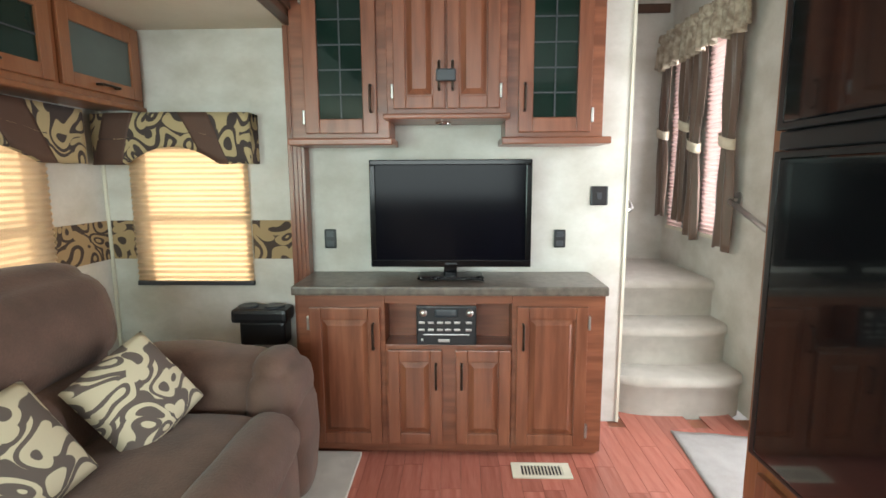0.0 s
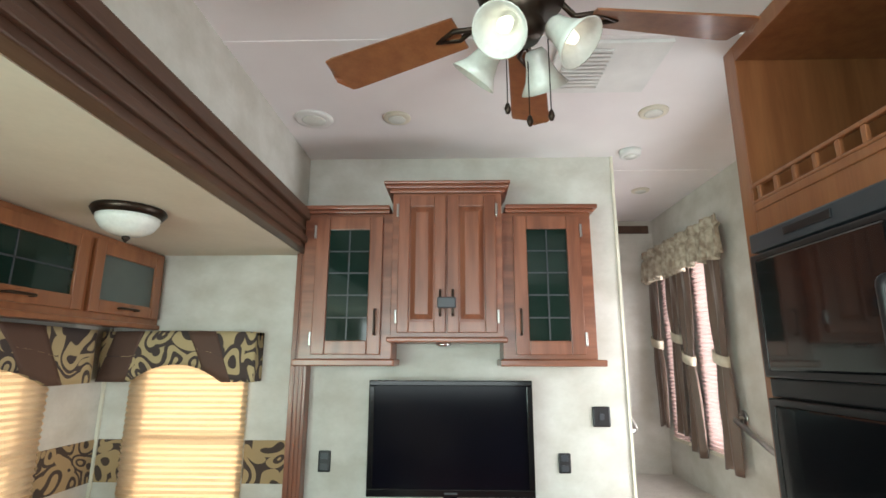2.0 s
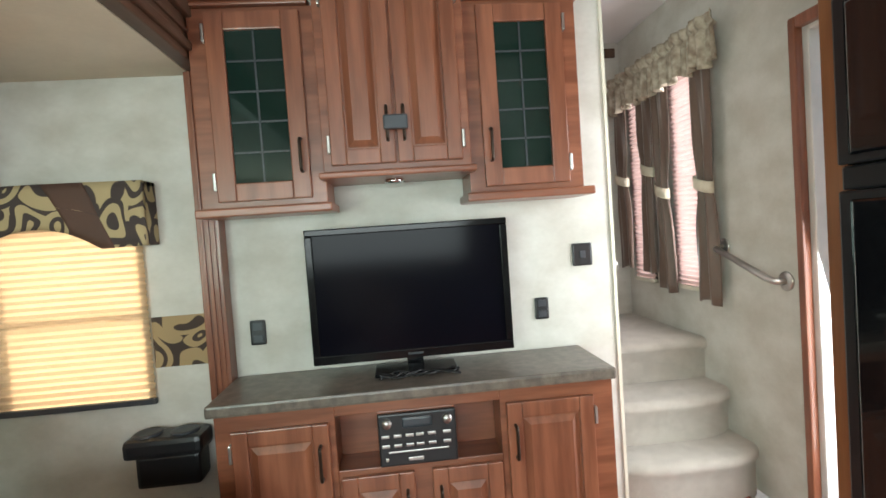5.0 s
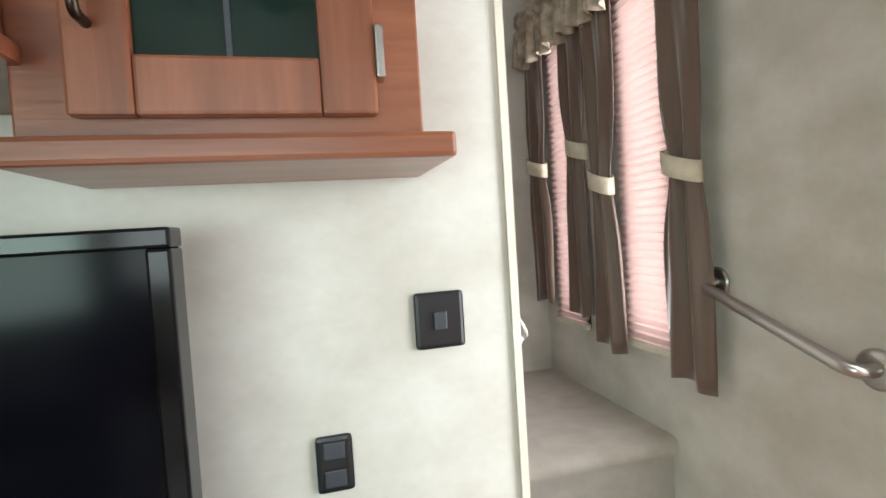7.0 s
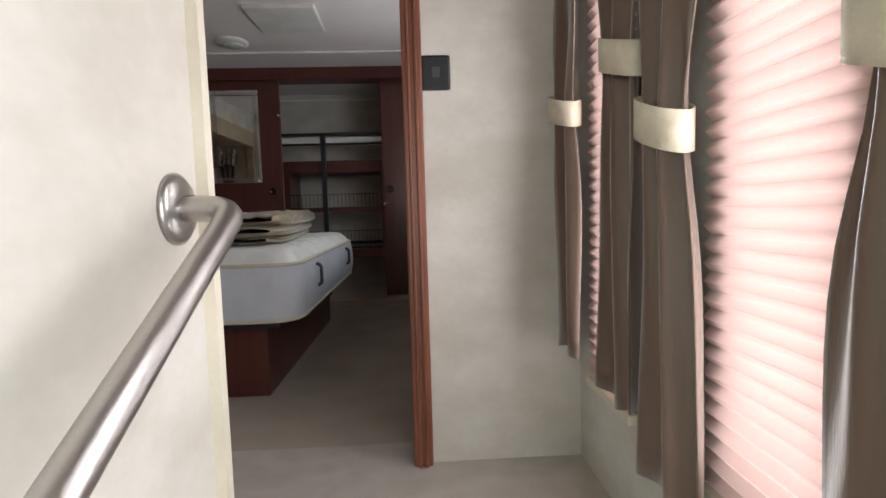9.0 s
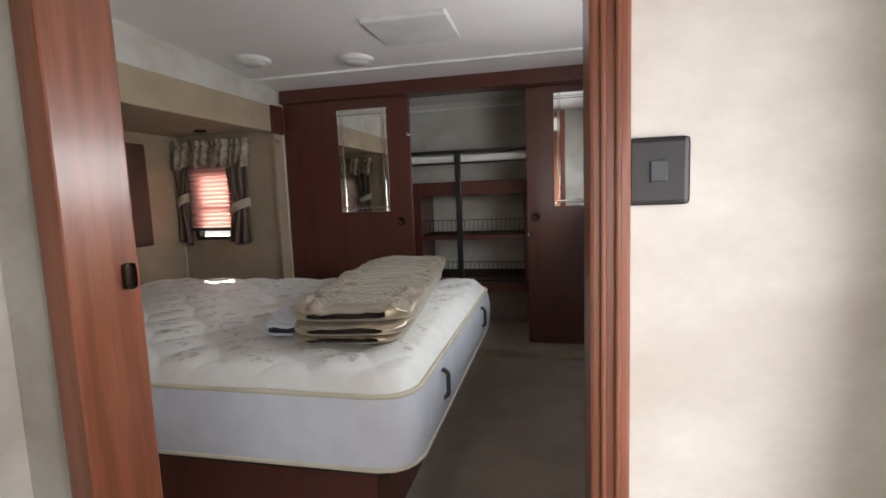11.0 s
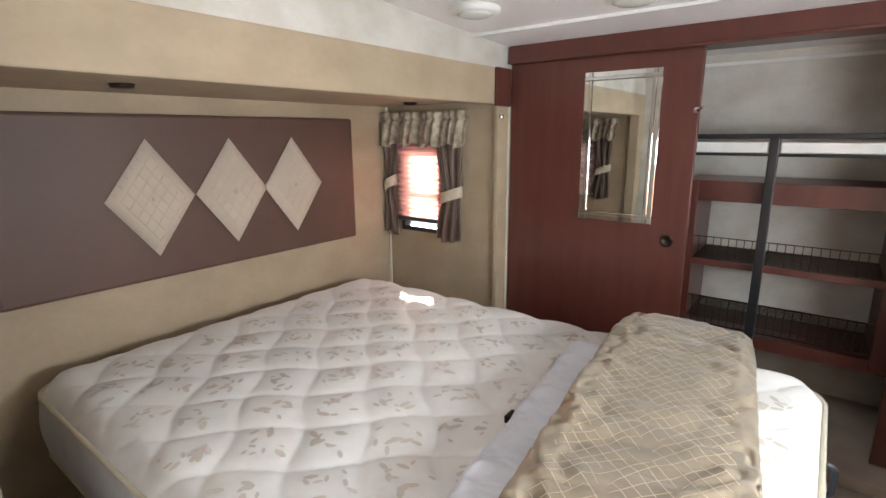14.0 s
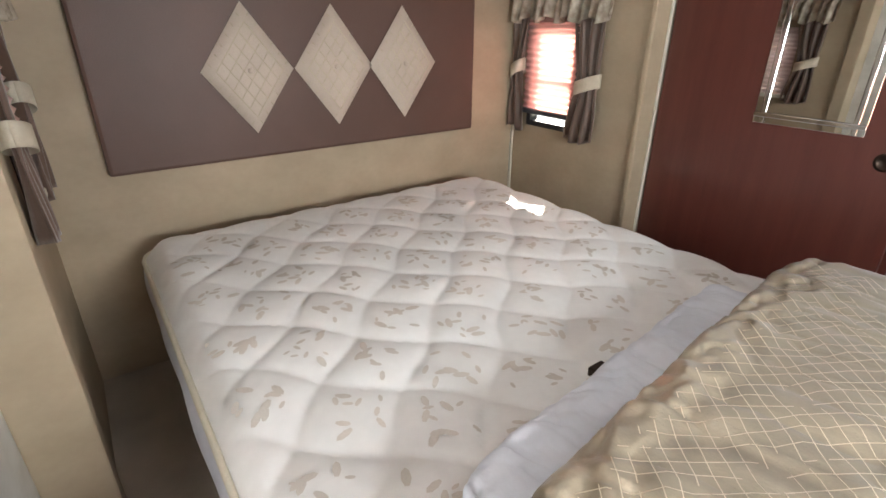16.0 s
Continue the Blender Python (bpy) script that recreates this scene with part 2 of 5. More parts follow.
CHERRY = (0.275, 0.096, 0.049)
M = {
    "wall": mat("wallpaper", (0.62, 0.603, 0.555), 0.6, second=(0.45, 0.422, 0.362), scale=(5, 5, 7), mix=0.7, fine=70, fine_amt=0.06, bump=0.1),
    "ceil": mat("ceiling_vinyl", (0.80, 0.765, 0.765), 0.6, second=(0.75, 0.71, 0.71), fine=300, fine_amt=0.03, bump=0.1),
    "slideceil": mat("slide_ceiling_vinyl", (0.68, 0.60, 0.48), 0.6, second=(0.60, 0.52, 0.41), fine=60, fine_amt=0.05, bump=0.1),
    "bedwall": mat("tan_wallpaper", (0.42, 0.335, 0.230), 0.65, second=(0.33, 0.262, 0.175), scale=(5, 5, 7), mix=0.6, fine=60, fine_amt=0.06),
    "wood": mat("cherry_wood", CHERRY, 0.35, second=(0.13, 0.036, 0.016), scale=(26, 26, 2.2), mix=0.75, fine=140, fine_amt=0.16, bump=0.08, coat=0.25),
    "woody": mat("cherry_wood_along", CHERRY, 0.35, second=(0.13, 0.036, 0.016), scale=(26, 2.2, 26), mix=0.75, fine=140, fine_amt=0.16, bump=0.08, coat=0.25),
    "woodx": mat("cherry_wood_across", CHERRY, 0.35, second=(0.13, 0.036, 0.016), scale=(2.2, 26, 26), mix=0.75, fine=140, fine_amt=0.16, bump=0.08, coat=0.25),
    "maple": mat("warm_maple", (0.28, 0.105, 0.042), 0.35, second=(0.19, 0.062, 0.024), scale=(24, 24, 2.0), mix=0.7, fine=130, fine_amt=0.14, bump=0.08, coat=0.3),
    "brownwood": mat("brown_beam_wood", (0.10, 0.05, 0.030), 0.45, second=(0.07, 0.032, 0.018), scale=(20, 2, 20), mix=0.7, fine=120, fine_amt=0.15),
    "mahog": mat("dark_mahogany", (0.105, 0.029, 0.021), 0.36, second=(0.070, 0.018, 0.013), scale=(22, 22, 2), mix=0.6, fine=150, fine_amt=0.1, bump=0.05, coat=0.2),
    "plank": mat("cherry_laminate", (0.42, 0.145, 0.105), 0.26, second=(0.31, 0.092, 0.066), scale=(40, 3, 40), mix=0.7, fine=200, fine_amt=0.18, bump=0.05, rand=0.16, coat=0.2),
    "carpet": mat("beige_carpet", (0.53, 0.485, 0.425), 0.95, second=(0.40, 0.36, 0.31), scale=(14, 14, 14), mix=0.6, fine=420, fine_amt=0.35, bump=1.0, sheen=0.3),
    "bedcarpet": mat("taupe_carpet", (0.46, 0.385, 0.30), 0.95, second=(0.32, 0.27, 0.21), scale=(6, 6, 6), mix=0.7, fine=300, fine_amt=0.3, bump=1.0, sheen=0.3),
    "stone": mat("grey_laminate_top", (0.17, 0.14, 0.115), 0.3, second=(0.08, 0.065, 0.055), scale=(30, 30, 30), mix=0.8, fine=200, fine_amt=0.3, bump=0.03),
    "black": mat("black_plastic", (0.012, 0.012, 0.014), 0.35, fine=300, fine_amt=0.1, bump=0.05),
    "gloss": mat("gloss_black", (0.006, 0.006, 0.007), 0.05, fine=300, bump=0, coat=0.6),
    "screen": mat("screen_black", (0.003, 0.003, 0.006), 0.12, fine=300, bump=0, spec=0.08),
    "bezel": mat("gloss_black_bezel", (0.005, 0.005, 0.006), 0.12, fine=300, bump=0, spec=0.2),
    "slate": mat("slate_plastic", (0.045, 0.050, 0.060), 0.4, fine=300, fine_amt=0.08, bump=0.05),
    "bronze": mat("dark_bronze", (0.045, 0.030, 0.022), 0.35, 0.8, fine=200, bump=0.05),
    "nickel": mat("brushed_nickel", (0.50, 0.48, 0.46), 0.32, 1.0, scale=(6, 6, 6), fine=400, fine_amt=0.1, bump=0.05),
    "chrome": mat("chrome", (0.75, 0.75, 0.76), 0.08, 1.0, fine=200, fine_amt=0.02, bump=0),
    "mirror": mat("mirror_glass", (0.86, 0.88, 0.87), 0.02, 1.0, fine=100, fine_amt=0.01, bump=0),
    "leather": mat("brown_microfibre", (0.130, 0.068, 0.048), 0.75, second=(0.078, 0.042, 0.029), scale=(9, 9, 9), mix=0.8, fine=120, fine_amt=0.18, bump=0.4, sheen=0.15),
    "curtain": mat("brown_satin_curtain", (0.115, 0.068, 0.045), 0.5, second=(0.085, 0.048, 0.032), scale=(30, 30, 6), mix=0.5, fine=300, fine_amt=0.12, bump=0.15, sheen=0.5),
    "tie": mat("cream_damask_tieback", (0.62, 0.56, 0.44), 0.7, second=(0.46, 0.40, 0.30), scale=(40, 40, 40), fine=400),
    "valance": mat("floral_gathered_valance", (0.52, 0.46, 0.36), 0.75, second=(0.24, 0.18, 0.13), scale=(26, 26, 26), mix=0.9, fine=300, bump=0.3),
    "brownband": mat("brown_valance_band", (0.090, 0.045, 0.030), 0.7, fine=300, bump=0.2),
    "scroll": swirl_mat("scroll_fabric", (0.055, 0.040, 0.036), (0.42, 0.33, 0.18), 12),
    "pillow": swirl_mat("scroll_pillow_fabric", (0.13, 0.10, 0.085), (0.62, 0.54, 0.38), 13),
    "border": swirl_mat("scroll_border", (0.055, 0.035, 0.026), (0.36, 0.25, 0.13), 12),
    "white": mat("white_plastic", (0.78, 0.78, 0.76), 0.4, fine=200, fine_amt=0.03, bump=0.03),
    "cream": mat("cream_trim", (0.70, 0.66, 0.54), 0.45, fine=200, fine_amt=0.05, bump=0.05),
    "frosted": mat("frosted_shade_glass", (0.74, 0.75, 0.70), 0.25, second=(0.6, 0.62, 0.58), fine=80, bump=0.1),
    "cabglass": mat("dark_cabinet_glass", (0.008, 0.022, 0.017), 0.06, fine=60, fine_amt=0.1, bump=0, spec=0.3),
    "frostglass": mat("frosted_dark_glass", (0.085, 0.105, 0.095), 0.3, fine=200, fine_amt=0.08, bump=0.03),
    "mattress": mat("quilted_ticking", (0.80, 0.805, 0.785), 0.5, second=(0.66, 0.63, 0.60), scale=(9, 9, 9), mix=0.30, fine=34, fine_amt=0.06, bump=0.1, sheen=0.2),
    "mattside": mat("mattress_side_ticking", (0.60, 0.62, 0.68), 0.6, second=(0.50, 0.52, 0.58), scale=(12, 12, 12), fine=200, bump=0.2),
    "piping": mat("mattress_piping", (0.62, 0.58, 0.46), 0.7, fine=300),
    "gold": mat("gold_satin_quilt", (0.46, 0.39, 0.28), 0.27, 0.55, second=(0.33, 0.275, 0.195), scale=(20, 20, 20), mix=0.6, fine=200, fine_amt=0.1, bump=0.2, sheen=0.3),
    "stitch": mat("pale_gold_stitching", (0.56, 0.49, 0.36), 0.5, fine=200, bump=0.1),
    "sheet": mat("white_quilt_lining", (0.70, 0.73, 0.79), 0.7, fine=60, fine_amt=0.06, bump=0.3),
    "leatherette": mat("brown_headboard_vinyl", (0.108, 0.056, 0.040), 0.5, second=(0.084, 0.043, 0.031), fine=260, fine_amt=0.1, bump=0.15),
    "diamond": mat("cream_diamond_fabric", (0.52, 0.44, 0.36), 0.6, second=(0.44, 0.37, 0.30), fine=400, bump=0.2),
    "blindwarm": blind_mat("warm_pleated_shade", (0.62, 0.50, 0.36), (0.88, 0.62, 0.36)),
    "blindpink": blind_mat("pink_pleated_shade", (0.70, 0.58, 0.54), (0.80, 0.55, 0.50)),
    "blindred": blind_mat("rosy_pleated_shade", (0.66, 0.46, 0.42), (0.76, 0.34, 0.30)),
    "glass": glass_mat("window_glass", (0.95, 0.98, 0.97), 0.0),
    "bulb": glow("lit_bulb", (1.0, 0.97, 0.85), 1.2),
    "gravel": mat("pale_gravel", (0.42, 0.40, 0.37), 0.95, second=(0.32, 0.30, 0.28), scale=(3, 3, 3), fine=60, fine_amt=0.3, bump=0.8),
    "rug": mat("grey_doormat", (0.36, 0.335, 0.32), 0.95, second=(0.29, 0.27, 0.26), scale=(20, 20, 20), fine=400, fine_amt=0.2, bump=0.8),
}


# ---- builders ----
def link_mesh(name, bm, m, parent=None, smooth=False):
    bmesh.ops.recalc_face_normals(bm, faces=bm.faces)
    me = bpy.data.meshes.new(name)
    bm.to_mesh(me)
    bm.free()
    for one in (m if isinstance(m, (list, tuple)) else [m]):
        me.materials.append(one)
    if smooth:
        for p in me.polygons:
            p.use_smooth = True
    ob = new(name, me)
    ob.parent = parent
    return ob


def add_box(bm, lo, hi, bevel=0.0, slot=0):
    g = bmesh.ops.create_cube(bm, size=1)
    for v in g["verts"]:
        v.co = Vector([lo[i] + (v.co[i] + 0.5) * (hi[i] - lo[i]) for i in range(3)])
    faces = {f for v in g["verts"] for f in v.link_faces}
    for f in faces:
        f.material_index = slot
    if bevel:
        edges = list({e for v in g["verts"] for e in v.link_edges})
        out = bmesh.ops.bevel(bm, geom=edges, offset=bevel, segments=2, profile=0.6, affect="EDGES")
        for f in out["faces"]:
            f.material_index = slot


def box(name, lo, hi, m, parent=None, bevel=0.003, **tags):
    bm = bmesh.new()
    add_box(bm, lo, hi, bevel)
    ob = link_mesh(name, bm, m, parent)
    return tagged(ob, **tags) if tags else ob


def boxes(name, parts, m, parent=None, bevel=0.003, **tags):
    bm = bmesh.new()
    for p in parts:
        add_box(bm, p[0], p[1], bevel, p[2] if len(p) > 2 else 0)
    ob = link_mesh(name, bm, m, parent)
    return tagged(ob, **tags) if tags else ob


def empty(name, at=(0, 0, 0), **tags):
    ob = new(name)
    ob.location = at
    return tagged(ob, **tags)


def revolve(name, profile, m, at=(0, 0, 0), parent=None, n=28, turn=None):
    """A lathe round z of (radius, z) pairs."""
    bm = bmesh.new()
    rings = []
    for r, z in profile:
        rings.append([bm.verts.new((r * math.cos(2 * math.pi * i / n), r * math.sin(2 * math.pi * i / n), z)) for i in range(n)])
    for a, b in zip(rings, rings[1:]):
        for i in range(n):
            bm.faces.new((a[i], a[(i + 1) % n], b[(i + 1) % n], b[i]))
    for ring in (rings[0], rings[-1]):
        bm.faces.new(ring)
    bmesh.ops.remove_doubles(bm, verts=bm.verts, dist=1e-5)
    tf = Matrix.Translation(at) @ (turn or Matrix.Identity(4))
    bmesh.ops.transform(bm, matrix=tf, verts=bm.verts)
    return link_mesh(name, bm, m, parent, True)


def tube(name, pts, r, m, parent=None, cyclic=False, smooth_path=True):
    cu = bpy.data.curves.new(name, "CURVE")
    cu.dimensions, cu.bevel_depth, cu.bevel_resolution, cu.use_fill_caps = "3D", r, 4, True
    sp = cu.splines.new("POLY")
    sp.points.add(len(pts) - 1)
    for p, q in zip(sp.points, pts):
        p.co = (*q, 1)
    sp.use_cyclic_u = cyclic
    me_ob = bpy.data.objects.new(name, cu)
    scene.collection.objects.link(me_ob)
    me = bpy.data.meshes.new_from_object(me_ob)
    bpy.data.objects.remove(me_ob)
    me.materials.clear()
    me.materials.append(m)
    for p in me.polygons:
        p.use_smooth = True
    ob = new(name, me)
    ob.parent = parent
    return ob


def arc(points, n=6):
    """Rounds the corners of a polyline of (point, radius) pairs."""
    out = []
    for i, (p, r) in enumerate(points):
        p = Vector(p)
        if not r or i in (0, len(points) - 1):
            out.append(p)
            continue
        a, b = (Vector(points[i - 1][0]) - p).normalized() * r, (Vector(points[i + 1][0]) - p).normalized() * r
        for k in range(n + 1):
            t = k / n
            out.append(p + a * (1 - t) ** 2 + b * t ** 2)
    return out


def grid_mesh(name, fn, nu, nv, m, parent=None, thick=0.0, smooth=True):
    bm = bmesh.new()
    vs = [[bm.verts.new(fn(i / nu, j / nv)) for j in range(nv + 1)] for i in range(nu + 1)]
    for i in range(nu):
        for j in range(nv):
            bm.faces.new((vs[i][j], vs[i + 1][j], vs[i + 1][j + 1], vs[i][j + 1]))
    if thick:
        bmesh.ops.recalc_face_normals(bm, faces=bm.faces)
        bmesh.ops.solidify(bm, geom=list(bm.faces), thickness=thick)
    return link_mesh(name, bm, m, parent, smooth)


def facing(side, plane):
    """Maps (along, out, up) of a wall unit into the world."""
    return {"-y": lambda u, w, v: (u, plane - w, v), "+y": lambda u, w, v: (u, plane + w, v), "+x": lambda u, w, v: (plane + w, u, v), "-x": lambda u, w, v: (plane - w, u, v)}[side]


def fbox(f, u0, u1, w0, w1, v0, v1, slot=0):
    a, b = f(u0, w0, v0), f(u1, w1, v1)
    return tuple(min(p, q) for p, q in zip(a, b)), tuple(max(p, q) for p, q in zip(a, b)), slot


def panel_piece(bm, f, u0, u1, v0, v1, w0, w1, slope, slot=0):
    """A raised field with sloping borders."""
    a = [bm.verts.new(f(u, w0, v)) for u, v in ((u0, v0), (u1, v0), (u1, v1), (u0, v1))]
    b = [bm.verts.new(f(u, w1, v)) for u, v in ((u0 + slope, v0 + slope), (u1 - slope, v0 + slope), (u1 - slope, v1 - slope), (u0 + slope, v1 - slope))]
    for i in range(4):
        bm.faces.new((a[i], a[(i + 1) % 4], b[(i + 1) % 4], b[i])).material_index = slot
    bm.faces.new(b).material_index = slot


def pull(f, u, v, parent, length=0.11, m="bronze", upright=True):
    d = length / 2
    ends = [(u, v - d), (u, v + d)] if upright else [(u - d, v), (u + d, v)]
    (a0, a1), (b0, b1) = ends
    return tube("handle", arc([(f(a0, 0, a1), 0), (f(a0, 0.028, a1), 0.012), (f(b0, 0.028, b1), 0.012), (f(b0, 0, b1), 0)]), 0.0055, M[m], parent)


def cabinet_door(side, plane, u0, u1, v0, v1, parent, wood="wood", kind="panel", rail=0.052, handle=None, upright=True, hlen=0.11, hmat="bronze", glass="cabglass", hinge=None):
    f = facing(side, plane)
    bm = bmesh.new()
    for p in (fbox(f, u0, u0 + rail, 0, 0.02, v0, v1), fbox(f, u1 - rail, u1, 0, 0.02, v0, v1),
              fbox(f, u0 + rail, u1 - rail, 0, 0.019, v0, v0 + rail), fbox(f, u0 + rail, u1 - rail, 0, 0.019, v1 - rail, v1)):
        add_box(bm, p[0], p[1], 0.004)
    if kind == "panel":
        add_box(bm, *fbox(f, u0 + rail - 0.004, u1 - rail + 0.004, 0.001, 0.008, v0 + rail - 0.004, v1 - rail + 0.004)[:2])
        panel_piece(bm, f, u0 + rail + 0.006, u1 - rail - 0.006, v0 + rail + 0.006, v1 - rail - 0.006, 0.008, 0.019, 0.022)
    door = link_mesh("door", bm, M[wood], parent)
    if kind == "glass":
        lo, hi, _ = fbox(f, u0 + rail - 0.003, u1 - rail + 0.003, 0.004, 0.008, v0 + rail - 0.003, v1 - rail + 0.003)
        box("pane", lo, hi, M[glass], door, 0)
        if glass == "cabglass":
            um = (u0 + u1) / 2
            bars = [fbox(f, um - 0.003, um + 0.003, 0.0085, 0.011, v0 + rail, v1 - rail)]
            k = max(2, round((v1 - v0) / 0.14))
            for i in range(1, k):
                v = v0 + rail + (v1 - v0 - 2 * rail) * i / k
                bars.append(fbox(f, u0 + rail, u1 - rail, 0.0085, 0.011, v - 0.003, v + 0.003))
            tagged(boxes("leading", bars, M["slate"], door, 0), label="dark leading strips")
    if handle:
        g = facing(side, plane)
        pull(lambda u, w, v: g(u, w + 0.02, v), handle[0], handle[1], door, hlen, hmat, upright)
    if hinge is not None:
        for v in (v0 + 0.07, v1 - 0.07):
            lo, hi, _ = fbox(f, hinge - 0.005, hinge + 0.005, 0.0, 0.024, v - 0.03, v + 0.03)
            box("hinge", lo, hi, M["nickel"], door, 0.003)
    return door


def pleated(name, side, plane, u0, u1, v0, v1, m, parent, step=0.026, depth=0.012):
    f = facing(side, plane)
    n = max(4, int((v1 - v0) / step))
    return grid_mesh(name, lambda a, b: f(u0 + (u1 - u0) * b, depth * (round(a * 2 * n) % 2), v0 + (v1 - v0) * a), 2 * n, 1, m, parent, 0, False)


def window(side, plane, u0, u1, v0, v1, name, label, blind, wall_t=0.05, gap=0.0, rail="cream"):
    """Frame and pane in the opening, with a pleated shade before it."""
    f = facing(side, plane)
    ob = empty(name, f((u0 + u1) / 2, 0, v0), label=label, category="window", kind="structure")
    inv = Matrix.Translation(-Vector(ob.location))
    kids = [boxes("frame", [fbox(f, u0, u0 + 0.025, -wall_t, 0.004, v0, v1), fbox(f, u1 - 0.025, u1, -wall_t, 0.004, v0, v1),
                            fbox(f, u0 + 0.025, u1 - 0.025, -wall_t, 0.003, v0, v0 + 0.025), fbox(f, u0 + 0.025, u1 - 0.025, -wall_t, 0.003, v1 - 0.025, v1),
                            fbox(f, u0 + 0.025, u1 - 0.025, -wall_t, -wall_t + 0.015, (v0 + v1) / 2 - 0.015, (v0 + v1) / 2 + 0.015)], M["black"], None, 0.003)]
    lo, hi, _ = fbox(f, u0 + 0.025, u1 - 0.025, -wall_t + 0.004, -wall_t + 0.008, v0 + 0.025, v1 - 0.025)
    pane = box("pane", lo, hi, M["glass"], None, 0)
    pane.visible_shadow = False
    kids.append(pane)
    kids.append(pleated("pleated_shade", side, f(0, 0.012, 0)[0 if "x" in side else 1], u0 - 0.01, u1 + 0.01, v0 + 0.02 + gap, v1 + 0.02, blind, None))
    kids.append(boxes("bottom_rail", [fbox(f, u0 - 0.012, u1 + 0.012, 0.008, 0.03, v0 + gap, v0 + 0.022 + gap)], M[rail], None, 0.004))
    for k in kids:
        k.data.transform(inv)
        k.parent = ob
    return ob


def curtain_panel(side, plane, u0, u1, v0, v1, parent, tie=None, folds=3, seed=0, lean=0.0):
    f = facing(side, plane)

    def at(a, b):
        v = v1 + (v0 - v1) * a
        pinch = 1.0
        if tie:
            pinch = 1 - 0.34 * math.exp(-((v - tie) / 0.13) ** 2)
        mid = (u0 + u1) / 2 + lean * math.exp(-((v - (tie or v)) / 0.14) ** 2)
        u = mid + (b - 0.5) * (u1 - u0) * pinch
        w = 0.030 + 0.016 * math.sin(b * folds * 2 * math.pi + seed) * (0.5 + 0.5 * a) + 0.006 * math.sin(b * 17 + a * 7 + seed)
        return f(u, w, v + 0.012 * math.sin(b * 5 + seed) * a)

    ob = grid_mesh("curtain_panel", at, 26, 30, M["curtain"], parent, 0.003)
    if tie:
        w = (u1 - u0) * 0.70 / 2 + 0.008
        mid = (u0 + u1) / 2 + lean

        def band(a, b):
            ang = 2 * math.pi * a
            return f(mid + w * math.cos(ang), 0.032 + 0.034 * math.sin(ang), tie + (b - 0.5) * 0.056 + 0.022 * math.cos(ang))

        tagged(grid_mesh("tieback", band, 20, 2, M["tie"], parent, 0.003), label="cream damask tieback")
    return ob


def ruffle(side, plane, u0, u1, v0, v1, parent, seed=0):
    f = facing(side, plane)

    def at(a, b):
        v = v1 + (v0 - v1) * b + 0.014 * math.sin(a * 31 + seed) * b
        w = 0.05 + 0.018 * math.sin(a * (u1 - u0) * 130 + seed + 2 * b) * (0.3 + b) + 0.014 * math.sin(a * 23 + seed * 3) - 0.02 * (abs(b - 0.25) < 0.06)
        return f(u0 + (u1 - u0) * a, w, v)

    return grid_mesh("valance", at, 110, 12, M["valance"], parent, 0.003)


def plate(name, side, plane, u, v, w, h, label, category, kind="switch"):
    f = facing(side, plane)
    ob = empty(name, f(u, 0, v), label=label, category=category)
    kids = [boxes("plate", [fbox(f, u - w / 2, u + w / 2, 0, 0.008, v - h / 2, v + h / 2)], M["black"], None, 0.0065),
            boxes("rocker", [fbox(f, u - w * 0.13, u + w * 0.13, 0.008, 0.014, v - h * 0.16, v + h * 0.16)] if kind == "switch" else
                  [fbox(f, u - w * 0.3, u + w * 0.3, 0.008, 0.011, v + s * h * 0.25 - h * 0.15, v + s * h * 0.25 + h * 0.15) for s in (-1, 1)], M["slate"], None, 0.002)]
    for k in kids:
        k.data.transform(Matrix.Translation(-Vector(ob.location)))
        k.parent = ob
    return ob


def soft_block(name, lo, hi, m, parent=None, r=0.08, puff=0.02, turn=None, seed=0):
    """An upholstered block with rounded, slightly uneven faces."""
    bm = bmesh.new()
    bmesh.ops.create_cube(bm, size=1)
    bmesh.ops.subdivide_edges(bm, edges=bm.edges, cuts=9, use_grid_fill=True)
    size = Vector([hi[i] - lo[i] for i in range(3)])
    mid = Vector([(hi[i] + lo[i]) / 2 for i in range(3)])
    for v in bm.verts:
        p = Vector([v.co[i] * size[i] for i in range(3)])
        core = Vector([max(-size[i] / 2 + r, min(size[i] / 2 - r, p[i])) if size[i] > 2 * r else 0 for i in range(3)])
        d = p - core
        if d.length > 1e-6:
            p = core + d.normalized() * r
        k = (1 - (2 * v.co.x) ** 2) + (1 - (2 * v.co.y) ** 2) + (1 - (2 * v.co.z) ** 2)
        p += p.normalized() * puff * (k - 1) * 0.7
        p += p.normalized() * 0.010 * noise.noise(p * 6 + Vector((seed, 0, 0)))
        v.co = p
    if turn:
        bmesh.ops.transform(bm, matrix=turn, verts=bm.verts)
    bmesh.ops.translate(bm, vec=mid, verts=bm.verts)
    return link_mesh(name, bm, m, parent, True)


# ---- living room structure ----
def struct(name, parts, m, label="", bevel=0.0):
    return tagged(boxes(name, parts, m, None, bevel), label=label, kind="structure")


